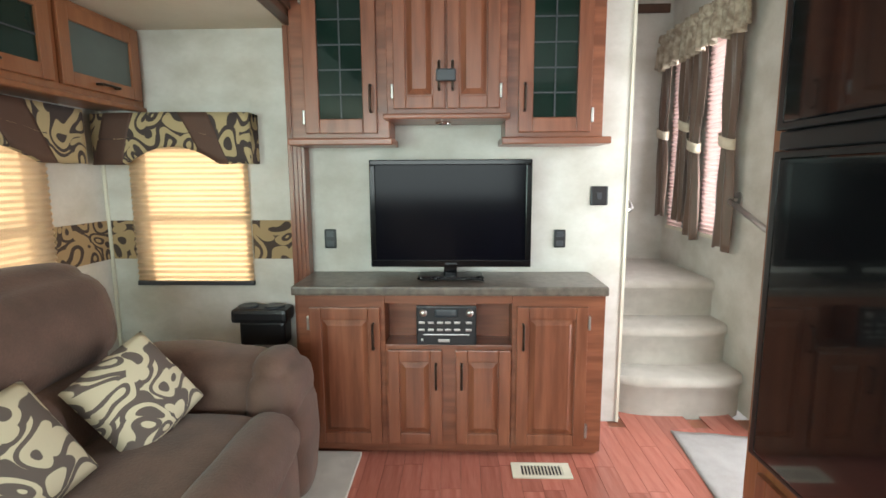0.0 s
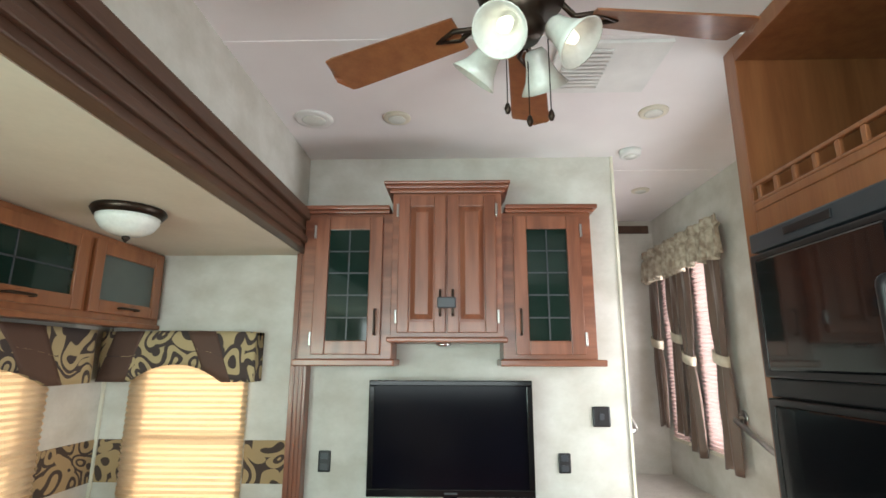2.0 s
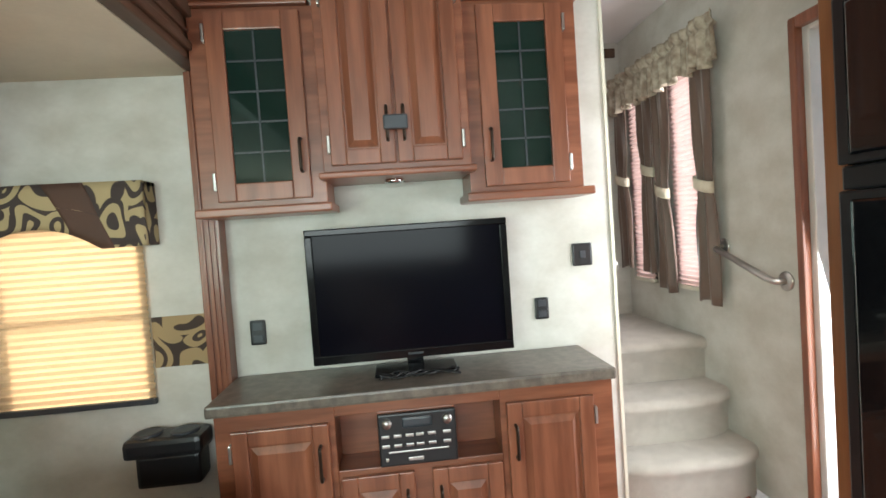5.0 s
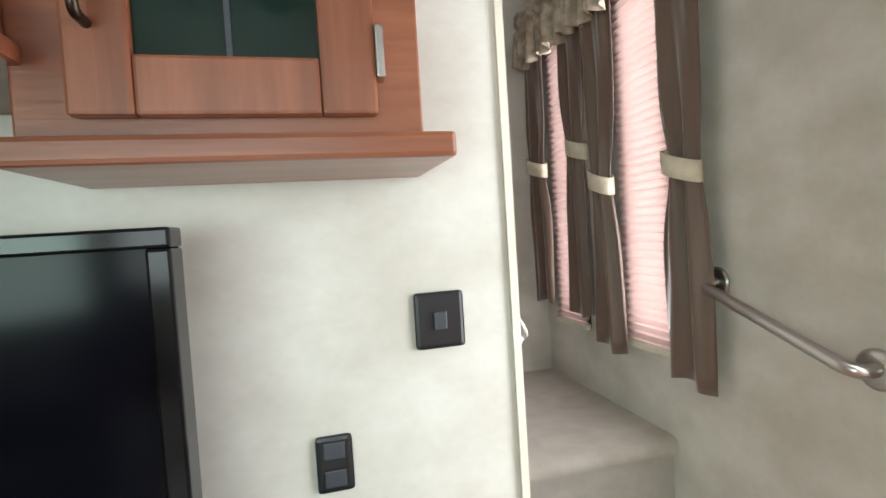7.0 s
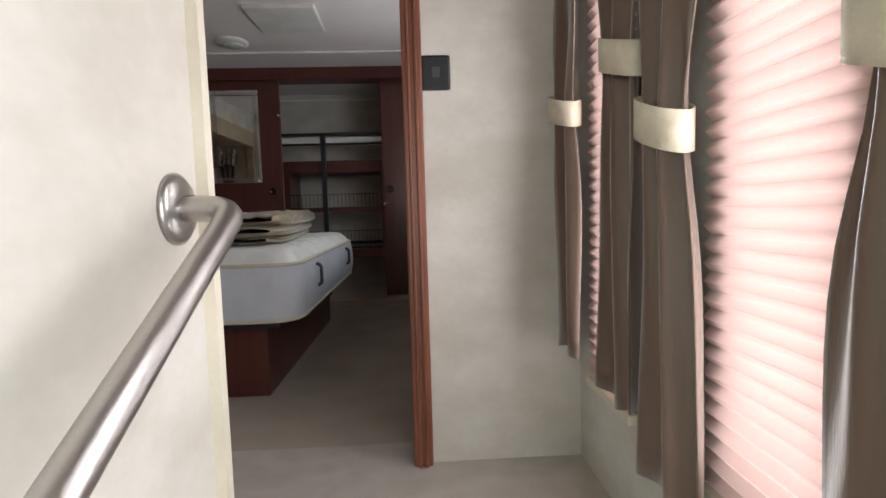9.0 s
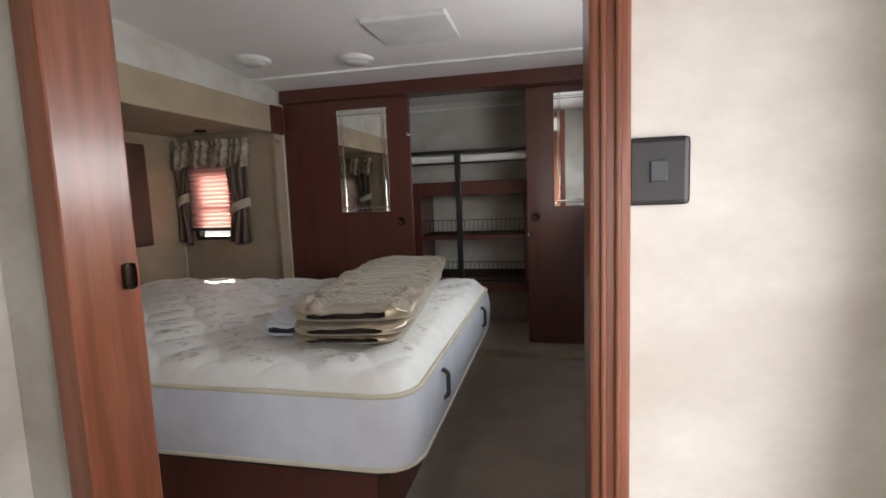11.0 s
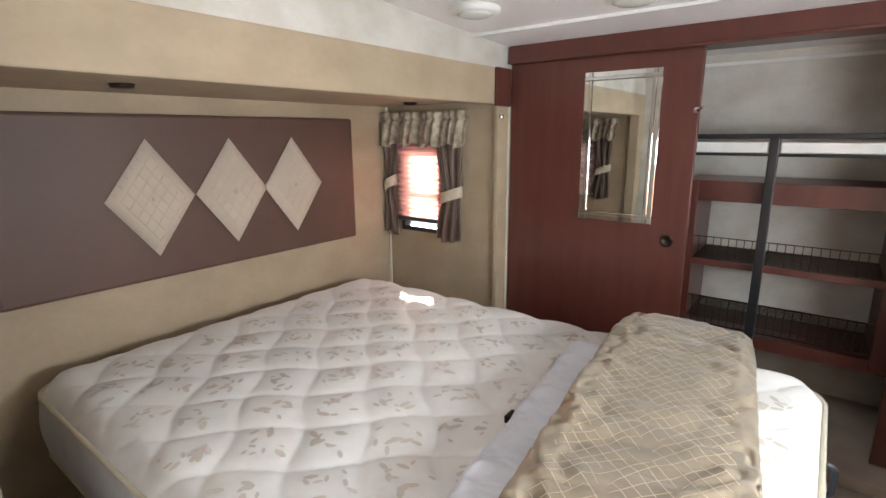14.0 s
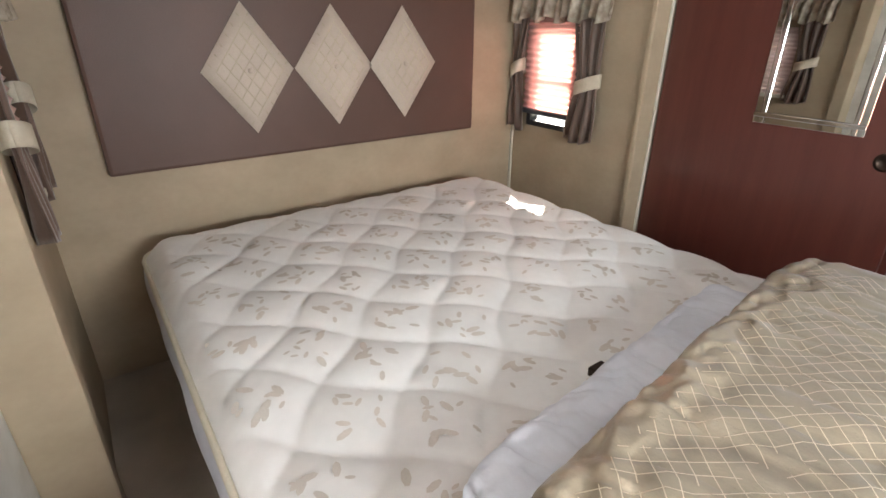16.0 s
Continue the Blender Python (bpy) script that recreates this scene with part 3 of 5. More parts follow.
LZ = 0.637  # landing and bedroom floor
CZ = 2.46   # main ceiling
struct("wall_television", [((-0.72, 3.0, 0), (0.80, 3.06, CZ)), ((0.80, 3.0, 0), (0.87, 3.62, CZ))], M["wall"], "cream mottled wallpaper partition wall")
struct("trim_corner", [((0.868, 2.992, 0), (0.882, 3.006, CZ)), ((0.862, 3.612, LZ), (0.884, 3.632, CZ))], M["cream"], "cream corner trim strips")
struct("wall_bath", [((0.04, 3.06, LZ), (0.10, 4.28, CZ)), ((0.10, 3.06, LZ), (0.80, 3.12, CZ))], M["wall"], "cream wallpaper wall beside the landing")
struct("wall_slide_end", [((-1.66, 2.97, 0), (-1.51, 3.03, 1.95)), ((-0.95, 2.97, 0), (-0.72, 3.03, 1.95)), ((-1.51, 2.97, 0), (-0.95, 3.03, 0.72)), ((-1.51, 2.97, 1.44), (-0.95, 3.03, 1.95))], M["wall"], "cream wallpaper end wall of the slide-out")
# Opening between y -1.2 and 0.2 is unseen, added for the side lamp.
struct("wall_slide_side", [((-1.72, 2.60, 0), (-1.66, 3.03, 1.95)), ((-1.72, 1.70, 0), (-1.66, 2.60, 0.72)), ((-1.72, 1.70, 1.44), (-1.66, 2.60, 1.95)), ((-1.72, 0.2, 0), (-1.66, 1.70, 1.95)),
                           ((-1.72, -1.2, 0), (-1.66, 0.2, 0.8)), ((-1.72, -1.2, 1.6), (-1.66, 0.2, 1.95)), ((-1.72, -2.2, 0), (-1.66, -1.2, 1.95))], M["wall"], "cream wallpaper side wall of the slide-out")
struct("wall_above_slide", [((-0.78, -2.26, 1.972), (-0.72, 3.06, CZ))], M["wall"], "cream wallpaper wall over the slide-out opening")
struct("ceiling_slide", [((-1.72, -2.2, 1.93), (-0.722, 3.03, 1.97))], M["slideceil"], "tan vinyl ceiling of the slide-out")
# Unseen wall; its opening is added to go with the rear lamp.
struct("wall_rear", [((-1.72, -2.26, 0), (1.62, -2.2, 0.95)), ((-1.72, -2.26, 1.95), (1.62, -2.2, CZ)), ((-1.72, -2.26, 0.95), (-1.35, -2.2, 1.95)), ((0.95, -2.26, 0.95), (1.62, -2.2, 1.95))], M["wall"], "unseen cream wallpaper rear wall with an added opening")
W1 = 1.56
struct("wall_east", [((W1, -2.2, 0), (W1 + 0.06, 2.08, CZ)), ((W1, 2.08, 1.98), (W1 + 0.06, 2.80, CZ)), ((W1, 2.80, 0), (W1 + 0.06, 3.42, CZ)), ((W1, 3.42, 0), (W1 + 0.06, 3.66, 0.88)), ((W1, 3.42, 2.05), (W1 + 0.06, 3.66, CZ)),
                     ((W1, 3.66, 0), (W1 + 0.06, 3.92, CZ)), ((W1, 3.92, 0), (W1 + 0.06, 4.14, 0.88)), ((W1, 3.92, 2.05), (W1 + 0.06, 4.14, CZ)), ((W1, 4.14, 0), (W1 + 0.06, 4.80, CZ)),
                     ((W1, 4.80, 0), (W1 + 0.06, 5.90, 1.58)), ((W1, 4.80, 2.12), (W1 + 0.06, 5.90, CZ)), ((W1, 5.90, 0), (W1 + 0.06, 7.3, CZ))], M["wall"], "cream wallpaper outer wall")
struct("ceiling", [((-0.78, -2.2, CZ), (W1 + 0.06, 4.34, CZ + 0.05))] + [((-0.72, y, CZ - 0.004), (W1, y + 0.018, CZ)) for y in (0.75, 1.97, 3.19)], M["ceil"], "white vinyl ceiling with seam strips")
struct("floor_base", [((-1.72, -2.2, -0.08), (W1 + 0.06, 3.04, -0.006))], M["woody"], "cherry laminate subfloor")
struct("wall_door", [((1.135, 4.28, 0), (W1, 4.38, CZ)), ((0.10, 4.28, 0), (0.24, 4.38, CZ)), ((0.24, 4.28, 2.36), (1.135, 4.38, CZ)), ((-0.66, 4.30, LZ), (0.10, 4.38, CZ))], M["wall"], "cream wallpaper wall round the bedroom doorway")
struct("door_casing", [((1.108, 4.255, LZ), (1.158, 4.405, 2.36)), ((1.120, 4.246, LZ), (1.128, 4.255, 2.36)), ((1.138, 4.246, LZ), (1.146, 4.255, 2.36)), ((0.22, 4.255, LZ), (0.27, 4.405, 2.36)), ((0.22, 4.25, 2.345), (1.158, 4.41, 2.40))], M["wood"], "cherry wood casing of the bedroom doorway", 0.005)
box("pocket_door_latch", (0.270, 4.362, 1.475), (0.275, 4.388, 1.525), M["bronze"], None, 0.010, label="bronze oval latch in the door casing", category="door latch")
struct("trim_header", [((0.884, 4.262, 2.36), (1.53, 4.28, 2.42))], M["brownwood"], "brown wood strip high on the landing wall", 0.004)
# cream bead at the foot of the doorway wall and the slide beam
struct("trim_slide_beam", [((-0.72, -2.2, 1.93), (-0.665, 2.99, 2.11)), ((-0.665, -2.2, 1.955), (-0.648, 2.99, 1.985)), ((-0.665, -2.2, 2.065), (-0.640, 2.99, 2.115)), ((-0.665, -2.2, 2.015), (-0.655, 2.99, 2.03))], M["brownwood"], "brown stained wood beam over the slide-out", 0.006)
struct("trim_slide_post", [((-0.735, 2.925, 0), (-0.655, 2.998, 1.93)), ((-0.720, 2.917, 0), (-0.708, 2.925, 1.93)), ((-0.700, 2.917, 0), (-0.688, 2.925, 1.93)), ((-0.680, 2.917, 0), (-0.668, 2.925, 1.93))], M["wood"], "reeded cherry wood post at the slide-out", 0.004)
boxes("beam_bracket", [((-0.665, 2.90, 1.95), (-0.615, 2.985, 2.13))], M["brownwood"], None, 0.012, label="carved brown wood bracket on the beam end", category="bracket")
struct("border_strip", [((-1.658, 2.966, 0.85), (-1.52, 2.972, 1.04)), ((-0.94, 2.966, 0.85), (-0.74, 2.972, 1.04)), ((-1.662, 2.62, 0.85), (-1.656, 2.966, 1.04))], M["border"], "brown scroll wallpaper border")
struct("trim_slide_corner", [((-1.66, 2.955, 0), (-1.645, 2.97, 1.93))], M["cream"], "cream corner bead", 0.003)
struct("carpet_slide", [((-1.66, -1.2, -0.006), (-0.37, 2.66, 0.016))], M["carpet"], "pale shag carpet of the slide-out", 0.004)


# ---- stairs ----
def stair(i, y_front, y_back, top, x0=0.882, x1=1.558):
    bm = bmesh.new()
    n = 14
    pts = []
    for k in range(n + 1):
        a = k / n
        x = x0 + (x1 - x0) * a
        bow = 0.075 * (1 - (2 * a - 1) ** 4) if i < 2 else 0.0
        pts.append((x, y_front - bow))
    prof = [(0.028, -0.24), (0.026, -0.065), (0.004, -0.052), (0.0, -0.030), (0.008, -0.008), (0.030, 0.0)]
    rows_ = [[bm.verts.new((x, y + dy, top + dz)) for x, y in pts] for dy, dz in prof]
    rows_.append([bm.verts.new((x, y_back, top)) for x, _ in pts])
    for a, b in zip(rows_, rows_[1:]):
        for k in range(n):
            bm.faces.new((a[k], a[k + 1], b[k + 1], b[k]))
    return link_mesh("step", bm, M["carpet"], None, True)


stairs = empty("stairs", (1.2, 3.1, 0), label="three beige carpeted steps with rounded nosings", category="stairs", kind="structure")
for i, (y0, y1) in enumerate(((3.11, 3.40), (3.29, 3.60), (3.46, 3.70))):
    st = stair(i, y0, y1, LZ * (i + 1) / 3)
    st.data.transform(Matrix.Translation((-1.2, -3.1, 0)))
    st.parent = stairs
struct("landing_floor", [((0.04, 3.66, LZ - 0.1), (W1, 4.40, LZ - 0.001)), ((0.04, 3.06, LZ - 0.1), (0.87, 3.66, LZ - 0.001))], M["carpet"], "beige carpeted landing")
struct("trim_step_end", [((0.87, 3.0, 0), (0.882, 3.62, 0.02))], M["cream"], "cream skirting at the steps")


def grab_rail(a, b, out, label):
    ob = empty("grab_rail", a, label=label, category="grab rail")
    a, b, out = Vector(a), Vector(b), Vector(out)
    o = a.copy()
    tube("bar", [p - o for p in arc([(a, 0), (a + out, 0.035), (b + out, 0.035), (b, 0)])], 0.0145, M["nickel"], ob)
    turn = out.to_track_quat("Z", "Y").to_matrix().to_4x4()
    for p in (a, b):
        revolve("flange", [(0.0, 0), (0.040, 0), (0.040, 0.004), (0.034, 0.009), (0.018, 0.011), (0.0, 0.011)], M["nickel"], p - o, ob, 24, turn)
    return ob


grab_rail((W1, 3.285, 1.118), (W1, 2.905, 0.985), (-0.058, 0, 0), "brushed steel grab rail on the cream wall")
grab_rail((0.87, 3.555, 1.318), (0.87, 3.10, 1.075), (0.066, 0, 0), "brushed steel grab rail beside the steps")

# windows at the stairs
for y0, y1 in ((3.42, 3.66), (3.92, 4.14)):
    window("-x", W1, y0, y1, 0.88, 2.05, "window_stair", "narrow stair window with pink pleated shade", M["blindpink"])
sc = empty("curtain_set", (1.55, 3.75, 1.0), label="brown satin curtains with cream tiebacks and gathered floral valance", category="curtain")
for n_, (u0, u1, v0, tie, lean) in enumerate(((4.075, 4.262, 0.965, 1.535, 0.008), (3.765, 3.925, 0.955, 1.560, -0.006), (3.615, 3.765, 0.865, 1.425, 0.006), (3.245, 3.415, 0.845, 1.425, -0.012))):
    curtain_panel("-x", W1 - 0.038, u0, u1, v0, 2.08, sc, tie, 2, n_ * 1.7, lean)
for u0, u1, s_ in ((3.16, 3.78, 1), (3.80, 4.275, 4)):
    ruffle("-x", W1 - 0.042, u0, u1, 1.965, 2.20, sc, s_)
for k in sc.children:
    k.data.transform(Matrix.Translation(-Vector(sc.location)))
plate("light_switch", "-y", 4.28, 1.192, 1.652, 0.075, 0.085, "black wall switch beside the bedroom doorway", "light switch")
plate("light_switch", "-y", 3.0, 0.742, 1.152, 0.082, 0.092, "dark wall switch on cream wallpaper", "light switch")
plate("outlet", "-y", 3.0, -0.565, 0.945, 0.058, 0.095, "black outlet beside the television", "outlet", "outlet")
plate("outlet", "-y", 3.0, 0.560, 0.945, 0.056, 0.088, "black outlet beside the television", "outlet", "outlet")

# entry door opening
struct("door_frame_entry", [((1.535, 2.785, 0), (1.57, 2.82, 2.0)), ((1.535, 2.07, 0), (1.57, 2.105, 2.0)), ((1.535, 2.105, 1.955), (1.57, 2.785, 2.0))], M["wood"], "cherry trim round the entry doorway", 0.008)
struct("door_jamb_entry", [((1.57, 2.76, 0), (1.66, 2.80, 1.98)), ((1.57, 2.08, 0), (1.66, 2.12, 1.98)), ((1.57, 2.12, 1.94), (1.66, 2.76, 1.98))], M["white"], "white metal jamb of the entry doorway", 0.006)
struct("door_entry", [((1.662, 2.80, 0.05), (2.26, 2.84, 1.95)), ((1.74, 2.796, 1.1), (2.16, 2.80, 1.75))], M["white"], "white entry door swung open outside", 0.01)
struct("ground", [((-60, -60, -0.95), (60, 60, -0.90))], M["gravel"], "pale gravel ground outside")


def trailer(at):
    ob = empty("trailer", at, label="white travel trailer parked outside on gravel", category="trailer")
    boxes("body", [((0, -3.5, 0.55), (2.4, 3.5, 3.2))], M["white"], ob, 0.12)
    boxes("stripe", [((-0.006, -3.3, 1.2), (0.0, 3.3, 1.45))], M["slate"], ob, 0)
    for y in (-2.6, 0.4):
        box("window", (-0.01, y, 1.8), (0.0, y + 1.05, 2.4), M["gloss"], ob, 0.004)
    for y in (-0.5, 0.5):
        revolve("wheel", [(0, 0), (0.36, 0), (0.40, 0.05), (0.40, 0.2), (0.36, 0.25), (0, 0.25)], M["black"], (0.1, y, 0.40), ob, 24, Matrix.Rotation(radians(90), 4, "Y"))
    return ob


trailer((6.5, 5.2, -0.90))


def settle(ob):
    """Moves the parts, built in world places, under their thing."""
    inv = Matrix.Translation(-Vector(ob.location))
    for k in ob.children:
        k.data.transform(inv)
        for kk in k.children:
            kk.data.transform(inv)


# ---- television wall ----
base = empty("media_cabinet", (0.03, 2.83, 0), label="cherry wood media cabinet with raised panel doors and grey top", category="cabinet")
FY = 2.675
f = facing("-y", FY)
boxes("body", [((-0.64, FY + 0.13, 0.02), (0.70, 2.998, 0.74)), ((-0.64, FY, 0.02), (-0.255, FY + 0.13, 0.74)), ((0.30, FY, 0.02), (0.70, FY + 0.13, 0.74)), ((-0.255, FY, 0.02), (0.30, FY + 0.13, 0.515)),
               ((-0.255, FY, 0.70), (0.30, FY + 0.13, 0.74)), ((-0.115, FY, 0.515), (0.145, FY + 0.13, 0.70)), ((-0.63, FY + 0.02, 0.0), (0.69, 2.99, 0.02))], M["woodx"], base)
box("countertop", (-0.655, 2.64, 0.742), (0.705, 2.998, 0.782), M["stone"], base, 0.009)
cabinet_door("-y", FY, -0.585, -0.275, 0.055, 0.685, base, "wood", handle=(-0.303, 0.56), hinge=-0.59)
cabinet_door("-y", FY, -0.245, -0.005, 0.055, 0.495, base, "wood", handle=(-0.031, 0.38))
cabinet_door("-y", FY, 0.055, 0.295, 0.055, 0.495, base, "wood", handle=(0.081, 0.38))
cabinet_door("-y", FY, 0.320, 0.625, 0.055, 0.690, base, "wood", handle=(0.346, 0.56), hinge=0.63)
settle(base)
stereo = empty("stereo", (0.015, FY, 0.61), label="black in-wall stereo with silver buttons in the cabinet", category="stereo")
box("body", (-0.115, FY - 0.022, 0.52), (0.145, FY, 0.695), M["black"], stereo, 0.006)
boxes("display", [((-0.035, FY - 0.026, 0.648), (0.065, FY - 0.021, 0.682))], M["slate"], stereo, 0.008)
boxes("button", [((x - 0.013, FY - 0.027, z - 0.005), (x + 0.013, FY - 0.021, z + 0.005)) for z in (0.622, 0.590) for x in (-0.092, -0.052, -0.012, 0.022, 0.062, 0.112)]
      + [((-0.085, FY - 0.025, 0.565), (0.115, FY - 0.021, 0.571)), ((-0.095, FY - 0.026, 0.54), (-0.085, FY - 0.021, 0.55)), ((-0.02, FY - 0.026, 0.535), (0.03, FY - 0.021, 0.548))], M["nickel"], stereo, 0.002)
for x in (-0.085, 0.115):
    revolve("knob", [(0, 0), (0.017, 0), (0.015, 0.012), (0, 0.012)], M["nickel"], (x, FY - 0.021, 0.665), stereo, 20, Matrix.Rotation(radians(90), 4, "X"))
settle(stereo)

tv = empty("television", (0.031, 2.85, 0.782), label="black flat screen television on the cabinet top", category="television")
boxes("bezel", [((-0.335, 2.822, 0.835), (0.397, 2.875, 0.868)), ((-0.335, 2.822, 1.298), (0.397, 2.875, 1.322)), ((-0.335, 2.822, 0.868), (-0.308, 2.875, 1.298)), ((0.370, 2.822, 0.868), (0.397, 2.875, 1.298)), ((-0.30, 2.85, 0.86), (0.36, 2.895, 1.29))], M["bezel"], tv, 0.004)
box("screen", (-0.309, 2.829, 0.867), (0.371, 2.84, 1.299), M["screen"], tv, 0)
box("badge", (0.005, 2.819, 0.848), (0.06, 2.823, 0.855), M["slate"], tv, 0.001)
boxes("stand", [((0.0, 2.85, 0.79), (0.06, 2.88, 0.84)), ((-0.12, 2.78, 0.782), (0.18, 2.93, 0.794))], M["bezel"], tv, 0.006)
settle(tv)
for j in range(3):
    pts = [(-0.10 + 0.28 * t / 14, 2.75 + 0.022 * math.sin(t * 1.3 + j * 2) + 0.012 * j, 0.788 + 0.010 * abs(math.sin(t * 0.9 + j))) for t in range(15)]
    tagged(tube("cable", pts, 0.0035, M["black"]), label="black cable lying on the cabinet top", category="cable", group="cables under the television")

# upper cabinets
up = empty("wall_cabinet", (0.02, 2.9, 1.38), label="cherry wall cabinets with dark leaded glass side doors", category="wall cabinet")
UY, UC = 2.795, 2.735
boxes("body", [((-0.66, UY, 1.415), (-0.235, 2.998, 2.095)), ((0.27, UY, 1.415), (0.69, 2.998, 2.095)), ((-0.235, UC, 1.51), (0.27, 2.998, 2.175))], M["woodx"], up)
boxes("crown", [((-0.675, UY - 0.02, 2.095), (-0.255, 2.998, 2.11)), ((-0.69, UY - 0.035, 2.11), (-0.255, 2.998, 2.13)), ((0.29, UY - 0.02, 2.095), (0.705, 2.998, 2.11)), ((0.29, UY - 0.035, 2.11), (0.72, 2.998, 2.13)),
                ((-0.25, UC - 0.018, 2.175), (0.285, 2.998, 2.193)), ((-0.265, UC - 0.034, 2.193), (0.30, 2.998, 2.211)), ((-0.275, UC - 0.046, 2.211), (0.31, 2.998, 2.225))], M["woodx"], up, 0.005)
boxes("bottom_rail", [((-0.68, UY - 0.022, 1.385), (-0.22, 2.998, 1.415)), ((0.255, UY - 0.022, 1.385), (0.725, 2.998, 1.415)), ((-0.25, UC - 0.018, 1.488), (0.285, 2.998, 1.51))], M["woodx"], up, 0.006)
cabinet_door("-y", UY, -0.60, -0.285, 1.435, 2.075, up, "wood", "glass", 0.062, handle=(-0.31, 1.58), hinge=-0.605)
cabinet_door("-y", UY, 0.325, 0.635, 1.435, 2.075, up, "wood", "glass", 0.062, handle=(0.35, 1.58), hinge=0.64)
cabinet_door("-y", UC, -0.205, 0.012, 1.53, 2.16, up, "wood", handle=(-0.012, 1.66), hinge=-0.21)
cabinet_door("-y", UC, 0.020, 0.240, 1.53, 2.16, up, "wood", handle=(0.044, 1.66), hinge=0.245)
settle(up)
box("child_latch", (-0.024, UC - 0.064, 1.634), (0.057, UC - 0.043, 1.682), M["slate"], None, 0.006, label="dark plastic latch joining the cabinet handles", category="latch")
tagged(revolve("puck_light", [(0, 0), (0.035, 0), (0.035, -0.012), (0.02, -0.016), (0, -0.016)], M["chrome"], (0.0, 2.86, 1.488)), label="chrome puck light under the cabinet", category="lamp")

# ---- slide-out ----
window("-y", 2.97, -1.51, -0.95, 0.72, 1.44, "window_slide_end", "slide-out window behind a warm sunlit pleated shade", M["blindwarm"], 0.05, rail="slate")
window("+x", -1.66, 1.70, 2.60, 0.72, 1.44, "window_slide_side", "slide-out side window behind a warm pleated shade", M["blindwarm"], 0.05, rail="slate")


def arched_valance(side, plane, u0, u1, v0, v1):
    f = facing(side, plane)
    c = f((u0 + u1) / 2, 0, v1)
    ob = empty("valance", c, label="padded scroll fabric valance with brown bands over the window", category="valance")

    def low(a):
        return v0 + (v1 - v0) * 0.36 * max(0.0, 1 - ((a - 0.5) / 0.30) ** 2)

    def front(a, b):
        puff = 0.012 * math.sin(math.pi * a) * math.sin(math.pi * b)
        return f(u0 + (u1 - u0) * a, 0.085 + puff, v1 + (low(a) - v1) * b)

    grid_mesh("front", front, 40, 8, M["scroll"], ob, 0.02)
    boxes("return", [fbox(f, u0, u0 + 0.02, 0, 0.08, v0, v1), fbox(f, u1 - 0.02, u1, 0, 0.08, v0, v1), fbox(f, u0, u1, 0, 0.08, v1 - 0.02, v1)], M["scroll"], ob, 0.004)
    for a0, a1, sl in ((0.04, 0.23, -0.10), (0.62, 0.80, 0.12)):
        def band(a, b, a0=a0, a1=a1, sl=sl):
            x = a0 + (a1 - a0) * a + sl * (b - 0.5)
            return f(u0 + (u1 - u0) * x, 0.099 + 0.012 * math.sin(math.pi * x), v1 + 0.002 + (low(x) - 0.004 - v1) * b)
        tagged(grid_mesh("band", band, 10, 6, M["brownband"], ob, 0.006), label="brown diagonal fabric band")
    settle(ob)


arched_valance("-y", 2.97, -1.625, -0.885, 1.31, 1.54)
arched_valance("+x", -1.66, 1.55, 2.73, 1.31, 1.54)

sl = empty("overhead_cabinet", (-1.55, 2.2, 1.56), label="cherry overhead cabinets with frosted glass doors", category="wall cabinet")
boxes("body", [((-1.658, 0.6, 1.565), (-1.43, 2.968, 1.925))], M["maple"], sl)
cabinet_door("+x", -1.43, 2.46, 2.93, 1.60, 1.90, sl, "maple", "glass", 0.055, handle=(2.69, 1.628), upright=False, glass="frostglass")
cabinet_door("+x", -1.43, 1.78, 2.42, 1.60, 1.90, sl, "maple", "glass", 0.055, handle=(2.12, 1.628), upright=False, glass="cabglass")
cabinet_door("+x", -1.43, 1.10, 1.74, 1.60, 1.90, sl, "maple", "glass", 0.055, handle=(1.42, 1.628), upright=False, glass="cabglass")
boxes("light_rail", [((-1.45, 0.6, 1.552), (-1.415, 2.968, 1.575))], M["maple"], sl, 0.006)
settle(sl)

cup = empty("cup_holder", (-0.89, 2.96, 0.48), label="black double cup holder tray on the slide-out wall", category="cup holder")
bm = bmesh.new()
add_box(bm, (-1.02, 2.835, 0.555), (-0.75, 2.968, 0.625), 0.02)
add_box(bm, (-0.99, 2.86, 0.44), (-0.77, 2.968, 0.56), 0.015)
link_mesh("tray", bm, M["black"], cup)
for x in (-0.955, -0.825):
    revolve("cup_ring", [(0.030, 0.0), (0.048, 0.0), (0.050, 0.008), (0.044, 0.012), (0.030, 0.010)], M["slate"], (x, 2.90, 0.622), cup, 24)
settle(cup)

dome = empty("dome_lamp", (-1.09, 2.16, 1.93), label="frosted dome lamp with bronze ring on the slide ceiling", category="ceiling lamp")
revolve("ring", [(0, 0), (0.115, 0), (0.120, -0.010), (0.107, -0.030), (0.0, -0.030)], M["bronze"], (0, 0, 0), dome)
revolve("shade", [(0.101, -0.029), (0.098, -0.047), (0.081, -0.073), (0.047, -0.092), (0.0, -0.098)], M["frosted"], (0, 0, 0), dome)
revolve("finial", [(0, -0.094), (0.012, -0.098), (0.014, -0.106), (0.005, -0.115), (0, -0.122)], M["bronze"], (0, 0, 0), dome, 16)

